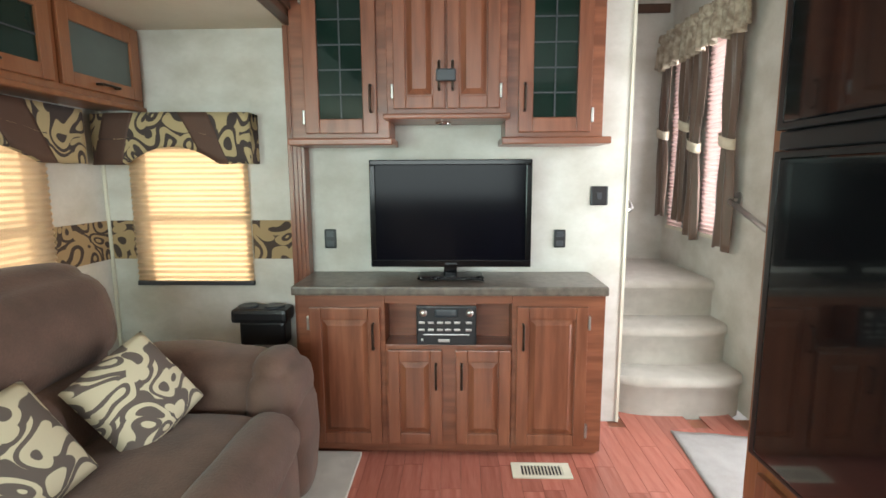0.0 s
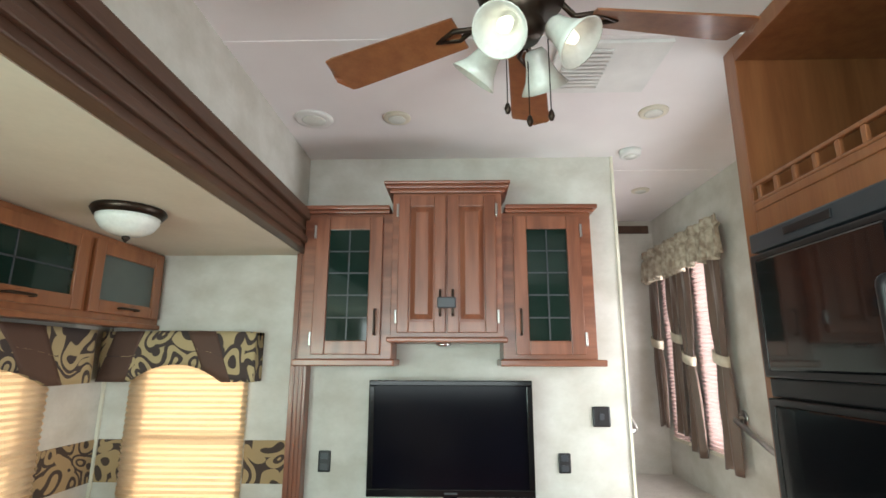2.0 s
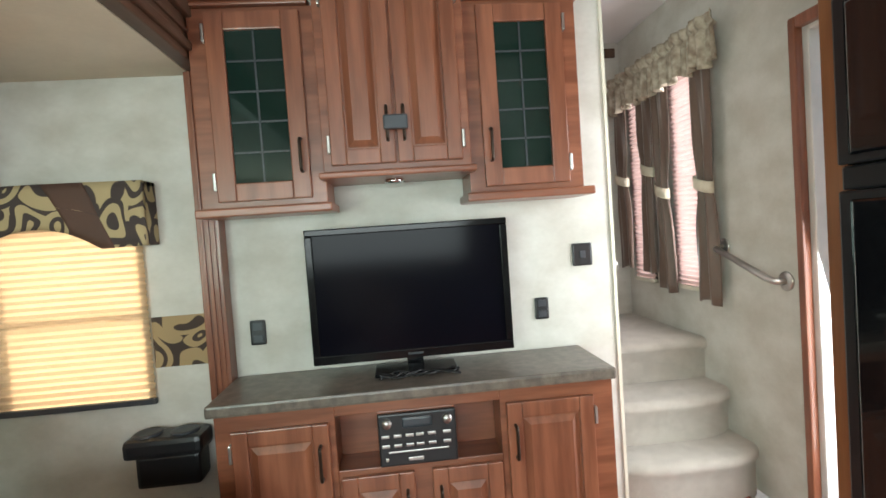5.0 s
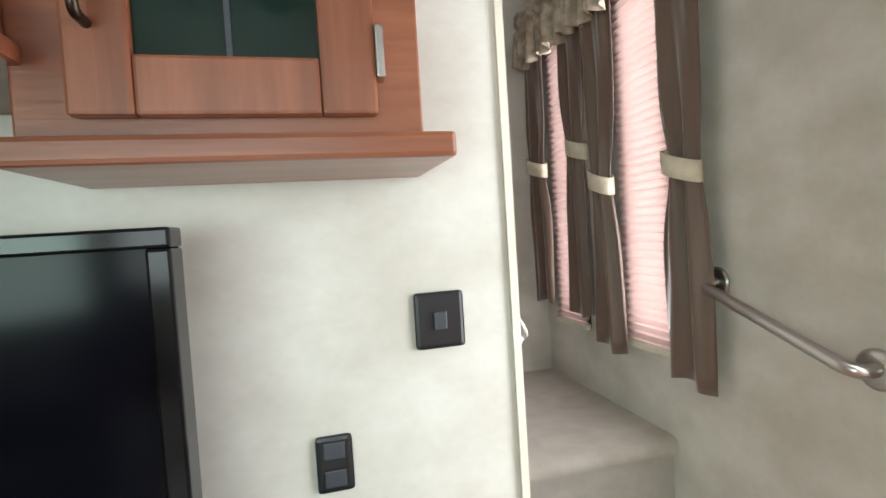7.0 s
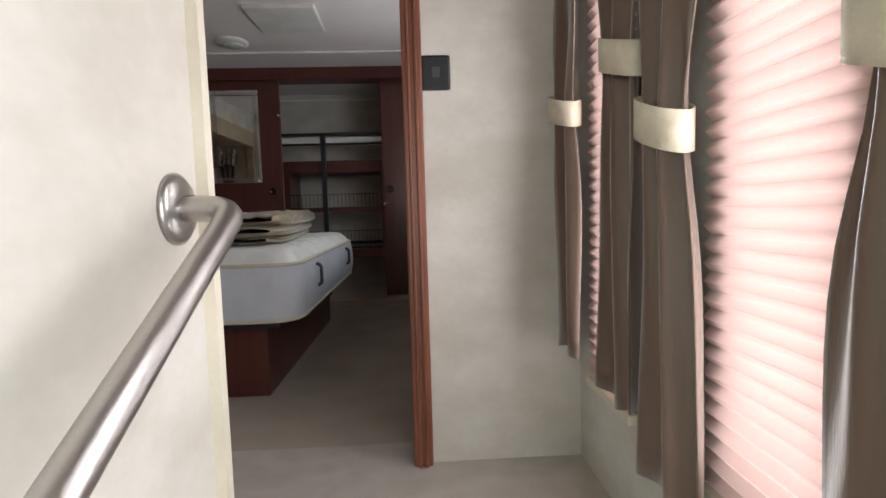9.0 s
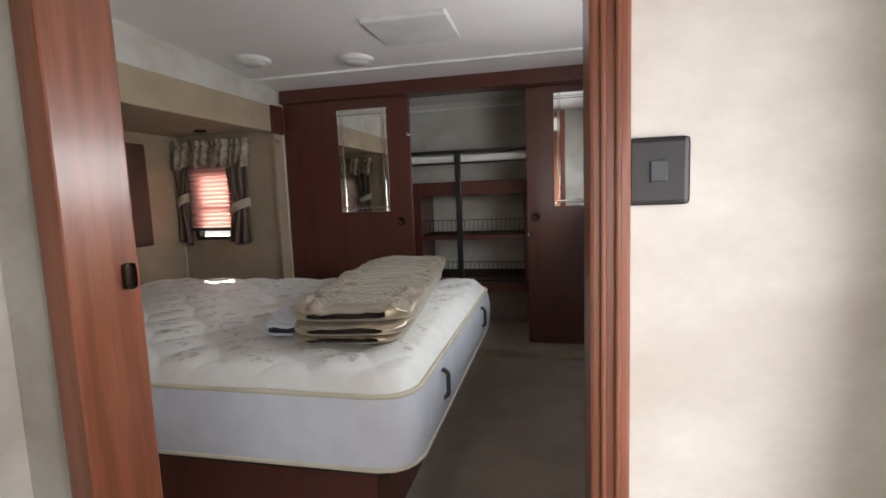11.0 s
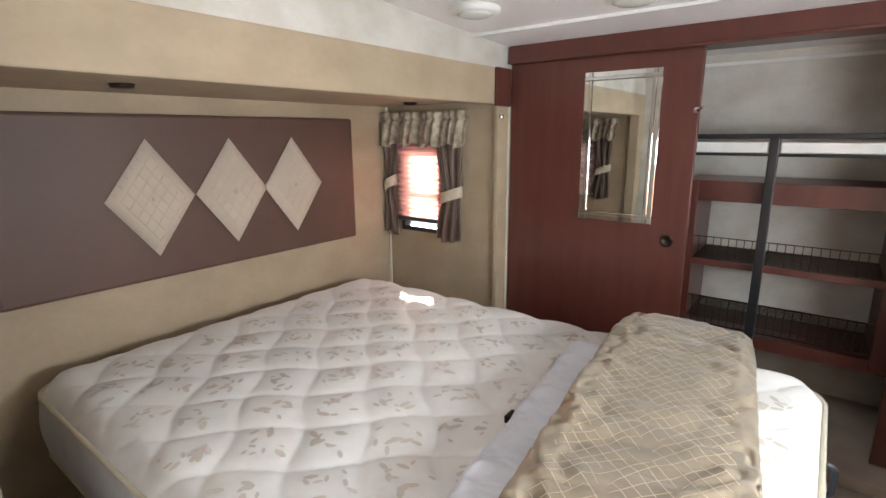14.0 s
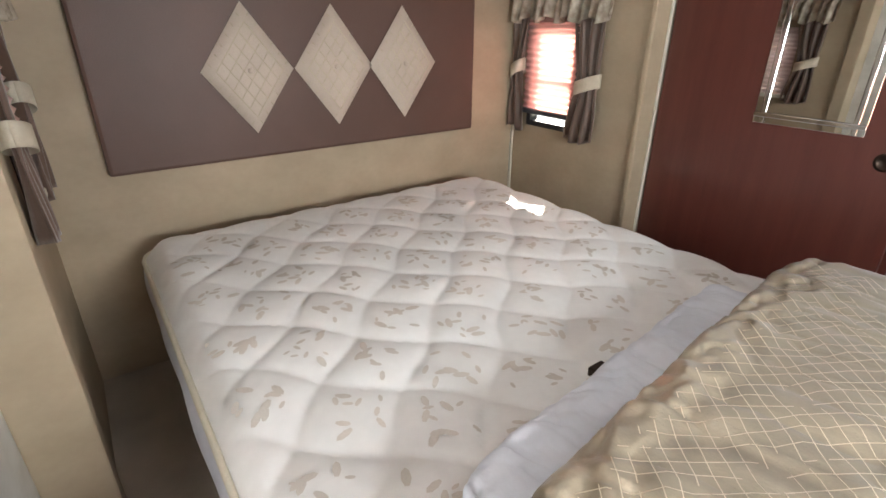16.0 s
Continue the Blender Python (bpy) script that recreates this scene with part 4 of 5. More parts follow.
# ---- sofa ----
sofa = empty("recliner_sofa", (-1.0, 1.5, 0.016), label="brown microfibre reclining sofa with plump cushions", category="sofa")
L_ = M["leather"]
for y0, y1, sd in ((1.36, 2.02, 1), (0.68, 1.34, 5)):
    soft_block("seat", (-1.18, y0, 0.24), (-0.52, y1, 0.50), L_, sofa, 0.10, 0.03, None, sd)
    soft_block("backrest", (-1.44, y0 + 0.03, 0.64), (-1.10, y1 + 0.07, 1.04), L_, sofa, 0.13, 0.04, Matrix.Rotation(radians(-12), 4, "Y"), sd + 2)
    soft_block("lumbar", (-1.34, y0, 0.42), (-1.04, y1, 0.74), L_, sofa, 0.12, 0.04, Matrix.Rotation(radians(-8), 4, "Y"), sd + 3)
    soft_block("seat_roll", (-0.66, y0 + 0.005, 0.31), (-0.46, y1 - 0.005, 0.515), L_, sofa, 0.095, 0.02, None, sd + 6)
    soft_block("footrest", (-0.66, y0 + 0.01, 0.06), (-0.47, y1 - 0.01, 0.42), L_, sofa, 0.07, 0.02, None, sd + 4)
for y0, y1, sd in ((2.03, 2.34, 9), (0.36, 0.67, 12)):
    soft_block("armrest", (-1.22, y0, 0.40), (-0.60, y1, 0.655), L_, sofa, 0.11, 0.03, Matrix.Rotation(radians(3), 4, "Y"), sd)
    soft_block("arm_pad", (-0.72, y0 - 0.005, 0.36), (-0.52, y1 + 0.005, 0.640), L_, sofa, 0.10, 0.03, None, sd + 3)
    soft_block("arm_side", (-1.35, y0 + 0.02, 0.02), (-0.50, y1, 0.52), L_, sofa, 0.09, 0.02, None, sd + 1)
soft_block("frame", (-1.52, 0.40, 0.02), (-0.9, 2.30, 0.45), L_, sofa, 0.06, 0.0, None, 20)
settle(sofa)
sofa.location.y += 0.16
sofa.scale = (1.0, 1.0, 0.92)


def cushion(at, turn, seed):
    def half(s):
        def fn(a, b):
            x, y = a * 2 - 1, b * 2 - 1
            k = max(0.0, (1 - x * x) * (1 - y * y)) ** 0.42
            cx = 1 - 0.05 * (1 - y * y)
            cy = 1 - 0.05 * (1 - x * x)
            return (x * 0.148 * cy, y * 0.148 * cx, s * 0.058 * k + 0.004 * math.sin(x * 9 + seed) * k)
        return fn
    bm = bmesh.new()
    n = 18
    for s in (1, -1):
        fn = half(s)
        vs = [[bm.verts.new(fn(i / n, j / n)) for j in range(n + 1)] for i in range(n + 1)]
        for i in range(n):
            for j in range(n):
                bm.faces.new((vs[i][j], vs[i + 1][j], vs[i + 1][j + 1], vs[i][j + 1]))
    bmesh.ops.remove_doubles(bm, verts=bm.verts, dist=1e-4)
    ob = link_mesh("throw_pillow", bm, M["pillow"], None, True)
    ob.matrix_world = Matrix.Translation(at) @ turn
    return tagged(ob, label="cream and brown scroll throw pillow on the sofa", category="pillow", group="pillows on the sofa")


cushion((-0.91, 1.98, 0.590), Matrix.Rotation(radians(-25), 4, "Z") @ Matrix.Rotation(radians(60), 4, "Y") @ Matrix.Rotation(radians(22), 4, "Z"), 0)
cushion((-0.99, 1.60, 0.590), Matrix.Rotation(radians(-20), 4, "Z") @ Matrix.Rotation(radians(58), 4, "Y") @ Matrix.Rotation(radians(14), 4, "Z"), 2)

# ---- refrigerator wall ----
X0 = 1.0
fc = empty("pantry_cabinet", (1.28, 1.9, 0), label="cherry surround cabinet with open cubby over the refrigerator", category="cabinet")
boxes("body", [((X0, 2.135, 0), (W1 - 0.002, 2.20, CZ - 0.002)), ((X0, 1.02, 0), (W1 - 0.002, 1.575, CZ - 0.002)), ((X0, 1.575, 0), (W1 - 0.002, 2.135, 0.38)), ((X0, 1.575, 1.796), (W1 - 0.002, 2.135, 1.87)),
               ((X0, 1.575, 2.40), (W1 - 0.002, 2.135, CZ - 0.002)), ((W1 - 0.05, 1.575, 1.87), (W1 - 0.002, 2.135, 2.40))], M["maple"], fc)
cabinet_door("-x", X0, 1.60, 2.11, 0.07, 0.345, fc, "wood", handle=(1.86, 0.30), upright=False)
boxes("gallery_rail", [((X0 - 0.004, 1.575, 1.895), (X0 + 0.012, 2.135, 1.905)), ((X0 - 0.004, 1.575, 1.948), (X0 + 0.012, 2.135, 1.96))] + [((X0 - 0.002, y, 1.905), (X0 + 0.010, y + 0.016, 1.948)) for y in [1.60 + 0.082 * i for i in range(7)]] + [((X0 - 0.003, 1.575, 1.87), (X0 + 0.01, 2.135, 1.895))], M["maple"], fc, 0.003)
settle(fc)
fc.location.y -= 0.10
fr = empty("refrigerator", (1.25, 1.855, 0.38), label="gloss black two-door refrigerator with long handles", category="refrigerator")
boxes("body", [((X0 + 0.01, 1.58, 0.382), (W1 - 0.06, 2.13, 1.888))], M["slate"], fr)
box("top_panel", (X0 - 0.035, 1.582, 1.825), (X0 + 0.012, 2.128, 1.887), M["slate"], fr, 0.006)
boxes("control", [((X0 - 0.04, 1.78, 1.845), (X0 - 0.034, 1.96, 1.87))], M["black"], fr, 0.002)
for z0, z1, hz0, hz1 in ((1.435, 1.815, 1.47, 1.66), (0.41, 1.375, 1.12, 1.345)):
    d = boxes("door", [((X0 - 0.045, 1.59, z0), (X0 + 0.008, 2.12, z1), 0), ((X0 - 0.050, 1.625, z0 + 0.02), (X0 - 0.044, 2.085, z1 - 0.02), 1)], [M["black"], M["gloss"]], fr, 0.006)
    tube("handle", arc([((X0 - 0.045, 1.61, hz0), 0), ((X0 - 0.088, 1.61, hz0), 0.018), ((X0 - 0.088, 1.61, hz1), 0.018), ((X0 - 0.045, 1.61, hz1), 0)]), 0.013, M["black"], d)
boxes("gap_band", [((X0 - 0.03, 1.585, 1.377), (X0 + 0.01, 2.125, 1.433))], M["black"], fr, 0.006)
settle(fr)
fr.location.y -= 0.10
fr.scale = (1.0, 1.0, 0.937)

# ---- ceiling fan ----
fan = empty("ceiling_fan", (0.235, 1.63, CZ), label="five-blade ceiling fan with dark motor and bell glass lights", category="ceiling fan")
revolve("motor", [(0, 0), (0.085, 0), (0.085, -0.03), (0.115, -0.05), (0.122, -0.10), (0.105, -0.15), (0.06, -0.165), (0.05, -0.20), (0.058, -0.22), (0.04, -0.25), (0.0, -0.255)], M["bronze"], (0, 0, 0), fan)
for k in range(5):
    a = radians(8 + 72 * k)
    tf = Matrix.Rotation(a, 4, "Z")

    def blade(u, v):
        r = 0.18 + 0.45 * u
        w = (0.050 + 0.020 * u) * (1 if u < 0.93 else math.sqrt(max(0.02, 1 - ((u - 0.93) / 0.07) ** 2)))
        return tf @ Vector((r, (v - 0.5) * 2 * w, -0.165 + (v - 0.5) * 0.028))

    b = grid_mesh("blade", blade, 22, 6, M["maple"], fan, 0.006, False)
    tube("arm", [tf @ Vector(p) for p in ((0.10, 0, -0.13), (0.14, 0.0, -0.17), (0.19, 0.02, -0.172), (0.25, 0.0, -0.172), (0.19, -0.02, -0.172), (0.14, 0, -0.17))], 0.008, M["bronze"], b)
for k in range(4):
    a = radians(60 + 90 * k)
    tf = Matrix.Rotation(a, 4, "Z") @ Matrix.Translation((0.075, 0, -0.235)) @ Matrix.Rotation(radians(-42), 4, "Y")
    s = revolve("shade", [(0.022, 0), (0.03, -0.012), (0.034, -0.04), (0.046, -0.075), (0.066, -0.105), (0.062, -0.105), (0.042, -0.073), (0.03, -0.04), (0.02, -0.01)], M["frosted"], (0, 0, 0), fan, 24, tf)
    revolve("bulb", [(0, -0.02), (0.014, -0.03), (0.019, -0.06), (0.012, -0.085), (0, -0.09)], M["bulb"], (0, 0, 0), s, 14, tf)
for x, y, z in ((-0.04, 0.04, -0.42), (0.02, 0.07, -0.44), (0.07, 0.04, -0.44)):
    tube("pull_chain", [(x, y, -0.22), (x, y, z)], 0.0016, M["bronze"], fan)
    revolve("pull_knob", [(0, 0.02), (0.005, 0.014), (0.009, 0.0), (0.005, -0.012), (0, -0.014)], M["bronze"], (x, y, z), fan, 12)

for x, y, r, nm, lb in ((-0.57, 2.53, 0.085, "ceiling_speaker", "white round ceiling speaker"), (-0.20, 2.53, 0.062, "downlight", "small round recessed ceiling light"), (0.91, 2.50, 0.062, "downlight", "small round recessed ceiling light"), (1.22, 3.54, 0.055, "downlight", "small round recessed ceiling light"), (0.95, 2.92, 0.055, "smoke_detector", "white round smoke detector on the ceiling")):
    d_ = 0.03 if nm == "smoke_detector" else 0.008
    ob = empty(nm, (x, y, CZ), label=lb, category=nm.replace("_", " "))
    revolve("rim", [(0, 0), (r, 0), (r * 0.96, -d_), (r * 0.8, -d_ - 0.003), (0, -d_ - 0.002)], M["white" if nm != "downlight" else "cream"], (0, 0, 0), ob)
    revolve("lens", [(0, -d_ - 0.0025), (r * 0.62, -d_ - 0.003), (r * 0.55, -d_ - 0.006), (0, -d_ - 0.007)], M["frosted"], (0, 0, 0), ob)
vent = empty("air_vent", (0.60, 2.15, CZ), label="white louvred air conditioner vent in the ceiling", category="air vent")
boxes("grille", [((-0.19, -0.16, -0.016), (0.19, 0.16, 0))] + [((-0.16, -0.13 + 0.024 * i, -0.024), (0.0, -0.118 + 0.024 * i, -0.016)) for i in range(11)], M["white"], vent, 0.002)

# floor things
fv = empty("floor_vent", (0.42, 2.55, 0), label="tan metal floor register with dark slots", category="floor vent")
boxes("frame", [((-0.125, -0.055, 0), (0.125, -0.036, 0.006)), ((-0.125, 0.036, 0), (0.125, 0.055, 0.006)), ((-0.125, -0.036, 0), (-0.09, 0.036, 0.006)), ((0.09, -0.036, 0), (0.125, 0.036, 0.006))] + [((-0.09 + 0.0144 * i, -0.036, 0.001), (-0.084 + 0.0144 * i, 0.036, 0.005)) for i in range(13)], M["cream"], fv, 0.001)
box("slot_back", (-0.09, -0.036, 0), (0.09, 0.036, 0.0012), M["black"], fv, 0)
rug = grid_mesh("doormat", lambda a, b: (1.06 + 0.44 * a + 0.05 * b, 2.28 + 0.62 * b - 0.06 * a, 0.006 + 0.002 * math.sin(a * 12 + b * 9)), 20, 20, M["rug"], None, 0.008)
tagged(rug, label="pale grey woven mat by the entry doorway", category="doormat")


# ---- bedroom structure ----
SX, HX, EY = -0.635, -1.36, 6.46
struct("floor_bedroom", [((-1.42, 4.40, LZ - 0.1), (W1, 7.3, LZ))], M["bedcarpet"], "taupe carpeted bedroom floor")
bm = bmesh.new()
for y0, y1, z0, z1 in ((4.36, 7.3, 2.42, 2.26),):
    vs = [bm.verts.new(p) for p in ((SX, y0, z0), (W1, y0, z0), (W1, y1, z1), (SX, y1, z1), (SX, y0, z0 + 0.05), (W1, y0, z0 + 0.05), (W1, y1, z1 + 0.05), (SX, y1, z1 + 0.05))]
    for q in ((0, 1, 2, 3), (4, 5, 6, 7), (0, 1, 5, 4), (1, 2, 6, 5), (2, 3, 7, 6), (3, 0, 4, 7)):
        bm.faces.new([vs[i] for i in q])
tagged(link_mesh("ceiling_bedroom", bm, M["ceil"]), label="white sloping vinyl bedroom ceiling", kind="structure")
struct("trim_ceiling_seam", [((SX, 6.24, 2.306), (W1, 6.26, 2.318))], M["white"], "white ceiling seam strip")
struct("wall_bed_head", [((HX - 0.06, 4.44, LZ), (HX, EY + 0.06, 2.12))], M["bedwall"], "tan wallpaper headboard wall")
struct("wall_bed_end", [((HX, EY, LZ), (-1.26, EY + 0.06, 2.08)), ((-0.975, EY, LZ), (SX, EY + 0.06, 2.08)), ((-1.26, EY, LZ), (-0.975, EY + 0.06, 1.38)), ((-1.26, EY, 1.85), (-0.975, EY + 0.06, 2.08))], M["bedwall"], "tan wallpaper end wall of the bed slide-out")
struct("wall_bed_near", [((HX, 4.44, LZ), (-1.22, 4.50, 2.08)), ((-0.98, 4.44, LZ), (SX, 4.50, 2.08)), ((-1.22, 4.44, LZ), (-0.98, 4.50, 1.38)), ((-1.22, 4.44, 1.80), (-0.98, 4.50, 2.08))], M["bedwall"], "tan wallpaper near wall of the bed slide-out")
struct("ceiling_bed_slide", [((HX - 0.06, 4.44, 2.055), (SX - 0.06, EY + 0.06, 2.09))], M["bedwall"], "tan vinyl ceiling of the bed slide-out")
struct("wall_over_bed", [((SX - 0.06, 4.38, 2.20), (SX, 6.60, 2.46))], M["wall"], "cream wallpaper over the bed slide-out")
struct("beam_bed_slide", [((SX - 0.06, 4.38, 2.04), (SX + 0.012, 6.50, 2.20))], M["bedwall"], "tan wrapped beam over the bed slide-out", 0.006)
struct("trim_bed_post", [((SX - 0.012, EY - 0.02, LZ), (SX + 0.012, EY + 0.07, 2.04)), ((SX - 0.06, EY + 0.06, LZ), (SX, 6.62, 2.2))], M["bedwall"], "tan post at the bed slide-out", 0.006)
struct("trim_bed_post_near", [((SX - 0.06, 4.38, LZ), (SX + 0.012, 4.52, 2.04))], M["bedwall"], "tan post at the near end of the bed slide-out", 0.006)
struct("trim_bed_bead", [((SX - 0.001, 6.535, LZ), (SX + 0.012, 6.55, 2.2)), ((HX, EY - 0.012, LZ), (HX + 0.012, EY, 2.05))], M["cream"], "cream corner beads", 0.002)
boxes("beam_corner_block", [((SX + 0.012, 6.40, 2.03), (SX + 0.03, 6.52, 2.20))], M["mahog"], None, 0.004, label="mahogany corner block on the bed slide-out beam", category="trim block")
window("-y", EY, -1.26, -0.975, 1.38, 1.85, "window_bed_end", "small bedroom window with sunlit pink pleated shade", M["blindred"], 0.05, 0.06, "slate")
window("+y", 4.50, -1.22, -0.98, 1.38, 1.80, "window_bed_near", "small bedroom window with pink pleated shade", M["blindpink"], 0.05)


def bed_curtains(side, plane, tie_v):
    f_ = facing(side, plane)
    ob = empty("curtain_set", f_(-1.1, 0, 1.35), label="small brown curtains with gathered floral valance", category="curtain")
    curtain_panel(side, plane, -1.345, -1.255, 1.36, 1.93, ob, 1.64, 2, 1.0, -0.01)
    curtain_panel(side, plane, -0.985, -0.82, 1.36, 1.93, ob, tie_v, 3, 2.5, 0.015)
    ruffle(side, plane, -1.35, -0.785, 1.85, 2.02, ob, 2)
    settle(ob)


bed_curtains("-y", EY, 1.60)
bed_curtains("+y", 4.50, 1.60)

# headboard
hb = empty("headboard", (HX, 5.38, 1.36), label="brown vinyl headboard panel with three cream diamonds", category="headboard")
box("panel", (HX, 4.69, 1.380), (HX + 0.038, 6.165, 1.985), M["leatherette"], hb, 0.012)
for yc in (5.170, 5.488, 5.790):
    w_, h_, x = 0.157, 0.215, HX + 0.045
    bm = bmesh.new()
    n = 12

    def dp(a, b):
        # corner to corner over the diamond
        u, v = a - b, a + b - 1
        k = (1 - abs(2 * a - 1) ** 6) * (1 - abs(2 * b - 1) ** 6)
        dip = math.exp(-((u * w_) ** 2 + (v * h_) ** 2) / 0.0006)
        return (x + 0.022 * k ** 0.5 - 0.010 * dip, yc + u * w_, 1.685 + v * h_)

    vs = [[bm.verts.new(dp(i / n, j / n)) for j in range(n + 1)] for i in range(n + 1)]
    for i in range(n):
        for j in range(n):
            bm.faces.new((vs[i][j], vs[i + 1][j], vs[i + 1][j + 1], vs[i][j + 1]))
    d = tagged(link_mesh("diamond", bm, M["diamond"], hb, True), label="cream quilted fabric diamond")
    bm = bmesh.new()
    for i in range(1, 7):
        t = i / 7
        for a0, b0, a1, b1 in ((t, 0.02, t, 0.98), (0.02, t, 0.98, t)):
            for s in range(6):
                p = [Vector(dp(a0 + (a1 - a0) * q / 6, b0 + (b1 - b0) * q / 6)) for q in (s, s + 1)]
                side_ = (p[1] - p[0]).normalized().cross(Vector((1, 0, 0))) * 0.0014
                up_ = Vector((0.0022, 0, 0))
                q = [bm.verts.new(c) for c in (p[0] - side_, p[1] - side_, p[1] + side_ + up_, p[0] + side_ + up_)]
                bm.faces.new(q)
    link_mesh("stitching", bm, M["stitch"], d)
    revolve("button", [(0, 0), (0.010, 0.001), (0.008, 0.007), (0, 0.010)], M["diamond"], (x + 0.012, yc, 1.685), d, 14, Matrix.Rotation(radians(90), 4, "Y"))
settle(hb)

# ---- bed ----
BX0, BX1, BY0, BY1, BZ0, BZ1 = -1.27, 0.715, 4.715, 6.17, 0.93, 1.185
bed = empty("bed_base", (-0.3, 5.45, LZ), label="dark mahogany box bed base under the mattress", category="bed base")
boxes("box", [((-1.33, 4.83, LZ), (0.57, 6.12, BZ0 - 0.02))], M["mahog"], bed, 0.004)
boxes("platform", [((-1.33, 4.74, BZ0 - 0.02), (0.64, 6.18, BZ0))], M["black"], bed, 0.004)
settle(bed)
mt = empty("mattress", (-0.3, 5.45, BZ0), label="white quilted mattress with pale blue-grey sides, bare", category="mattress")
C = 0.235  # quilt spacing


def quilt(x, y):
    a, b = (x + y) / C, (x - y) / C
    a += 0.07 * math.sin(3.1 * b)
    b += 0.07 * math.sin(2.7 * a)
    return min(abs(math.sin(math.pi * a)), 1) ** 0.22 * min(abs(math.sin(math.pi * b)), 1) ** 0.22


def round_rect(u, v, r=0.10):
    """Unit square to the mattress outline with rounded corners."""
    x, y = BX0 + (BX1 - BX0) * u, BY0 + (BY1 - BY0) * v
    cx, cy = max(BX0 + r, min(BX1 - r, x)), max(BY0 + r, min(BY1 - r, y))
    dx, dy = x - cx, y - cy
    if dx and dy:
        m_ = max(abs(dx), abs(dy))
        l_ = math.hypot(dx, dy)
        x, y = cx + dx * m_ / l_, cy + dy * m_ / l_
    return x, y


def top(u, v):
    x, y = round_rect(u, v)
    e = min(u * (BX1 - BX0), (1 - u) * (BX1 - BX0), v * (BY1 - BY0), (1 - v) * (BY1 - BY0))
    edge = 0.045 * (1 - min(1, e / 0.09)) ** 2.2
    return (x, y, BZ1 - 0.012 + 0.019 * quilt(x, y) * min(1, e / 0.05) - edge)


grid_mesh("quilted_top", top, 200, 160, M["mattress"], mt)
ring = [round_rect(u, 0) for u in [i / 40 for i in range(40)]] + [round_rect(1, i / 32) for i in range(32)] + [round_rect(1 - i / 40, 1) for i in range(40)] + [round_rect(0, 1 - i / 32) for i in range(32)]
cxy = Vector(((BX0 + BX1) / 2, (BY0 + BY1) / 2))


def side_wall(a, b):
    p = ring[round(a * len(ring)) % len(ring)]
    o = (Vector(p) - cxy).normalized() * (0.016 * math.sin(math.pi * b) + 0.003 * math.sin(a * 120) * math.sin(math.pi * b))
    return (p[0] + o.x, p[1] + o.y, BZ0 + 0.004 + (BZ1 - 0.049 - BZ0) * b)


tagged(grid_mesh("side_band", side_wall, len(ring), 10, M["mattside"], mt), label="pale blue-grey side band")
for z in (BZ0 + 0.012, BZ1 - 0.05):
    tube("piping", [(p[0], p[1], z) for p in ring], 0.007, M["piping"], mt, True)
for y in (5.0, 5.8):
    tube("side_handle", arc([((BX1 + 0.012, y - 0.0, 1.02), 0), ((BX1 + 0.03, y, 1.03), 0.01), ((BX1 + 0.03, y, 1.10), 0.01), ((BX1 + 0.012, y, 1.11), 0)]), 0.007, M["slate"], mt)
settle(mt)

# floral print woven into the ticking, as small petals lying on the quilt
bm = bmesh.new()
rnd = random.Random(4)
for i in range(10, 36):
    for j in range(-36, -10):
        a, b = i + 0.5, j + 0.5
        x0, y0 = (a + b) * C / 2, (a - b) * C / 2
        if not (BX0 + 0.12 < x0 < BX1 - 0.12 and BY0 + 0.1 < y0 < BY1 - 0.1):
            continue
        for k in range(10):
            r_, t_ = rnd.uniform(0.015, 0.065), rnd.uniform(0, 6.28)
            px, py, ang, ln = x0 + r_ * math.cos(t_), y0 + r_ * math.sin(t_), rnd.uniform(0, 6.28), rnd.uniform(0.008, 0.021)
            vs = []
            for q in range(7):
                th = 2 * math.pi * q / 7
                ex, ey = ln * math.cos(th), ln * 0.42 * math.sin(th)
                X, Y = px + ex * math.cos(ang) - ey * math.sin(ang), py + ex * math.sin(ang) + ey * math.cos(ang)
                vs.append(bm.verts.new((X, Y, BZ1 - 0.012 + 0.019 * quilt(X, Y) + 0.0025)))
            bm.faces.new(vs)
bmesh.ops.translate(bm, vec=(0.3, -5.45, -BZ0), verts=bm.verts)
M["petal"] = mat("woven_floral_print", (0.655, 0.61, 0.55), 0.6, fine=300, bump=0.05)
pt = tagged(link_mesh("floral_print", bm, M["petal"], mt), label="pale taupe woven floral print", kind="stuff")

# folded quilt: a long roll of folded layers across the foot half
qx, qy, qa = 0.385, 5.47, radians(97)
ql, qw, qh = 0.575, 0.195, 0.118
qt = empty("folded_quilt", (qx, qy, BZ1), label="folded gold satin quilt with white lining turned out", category="quilt")


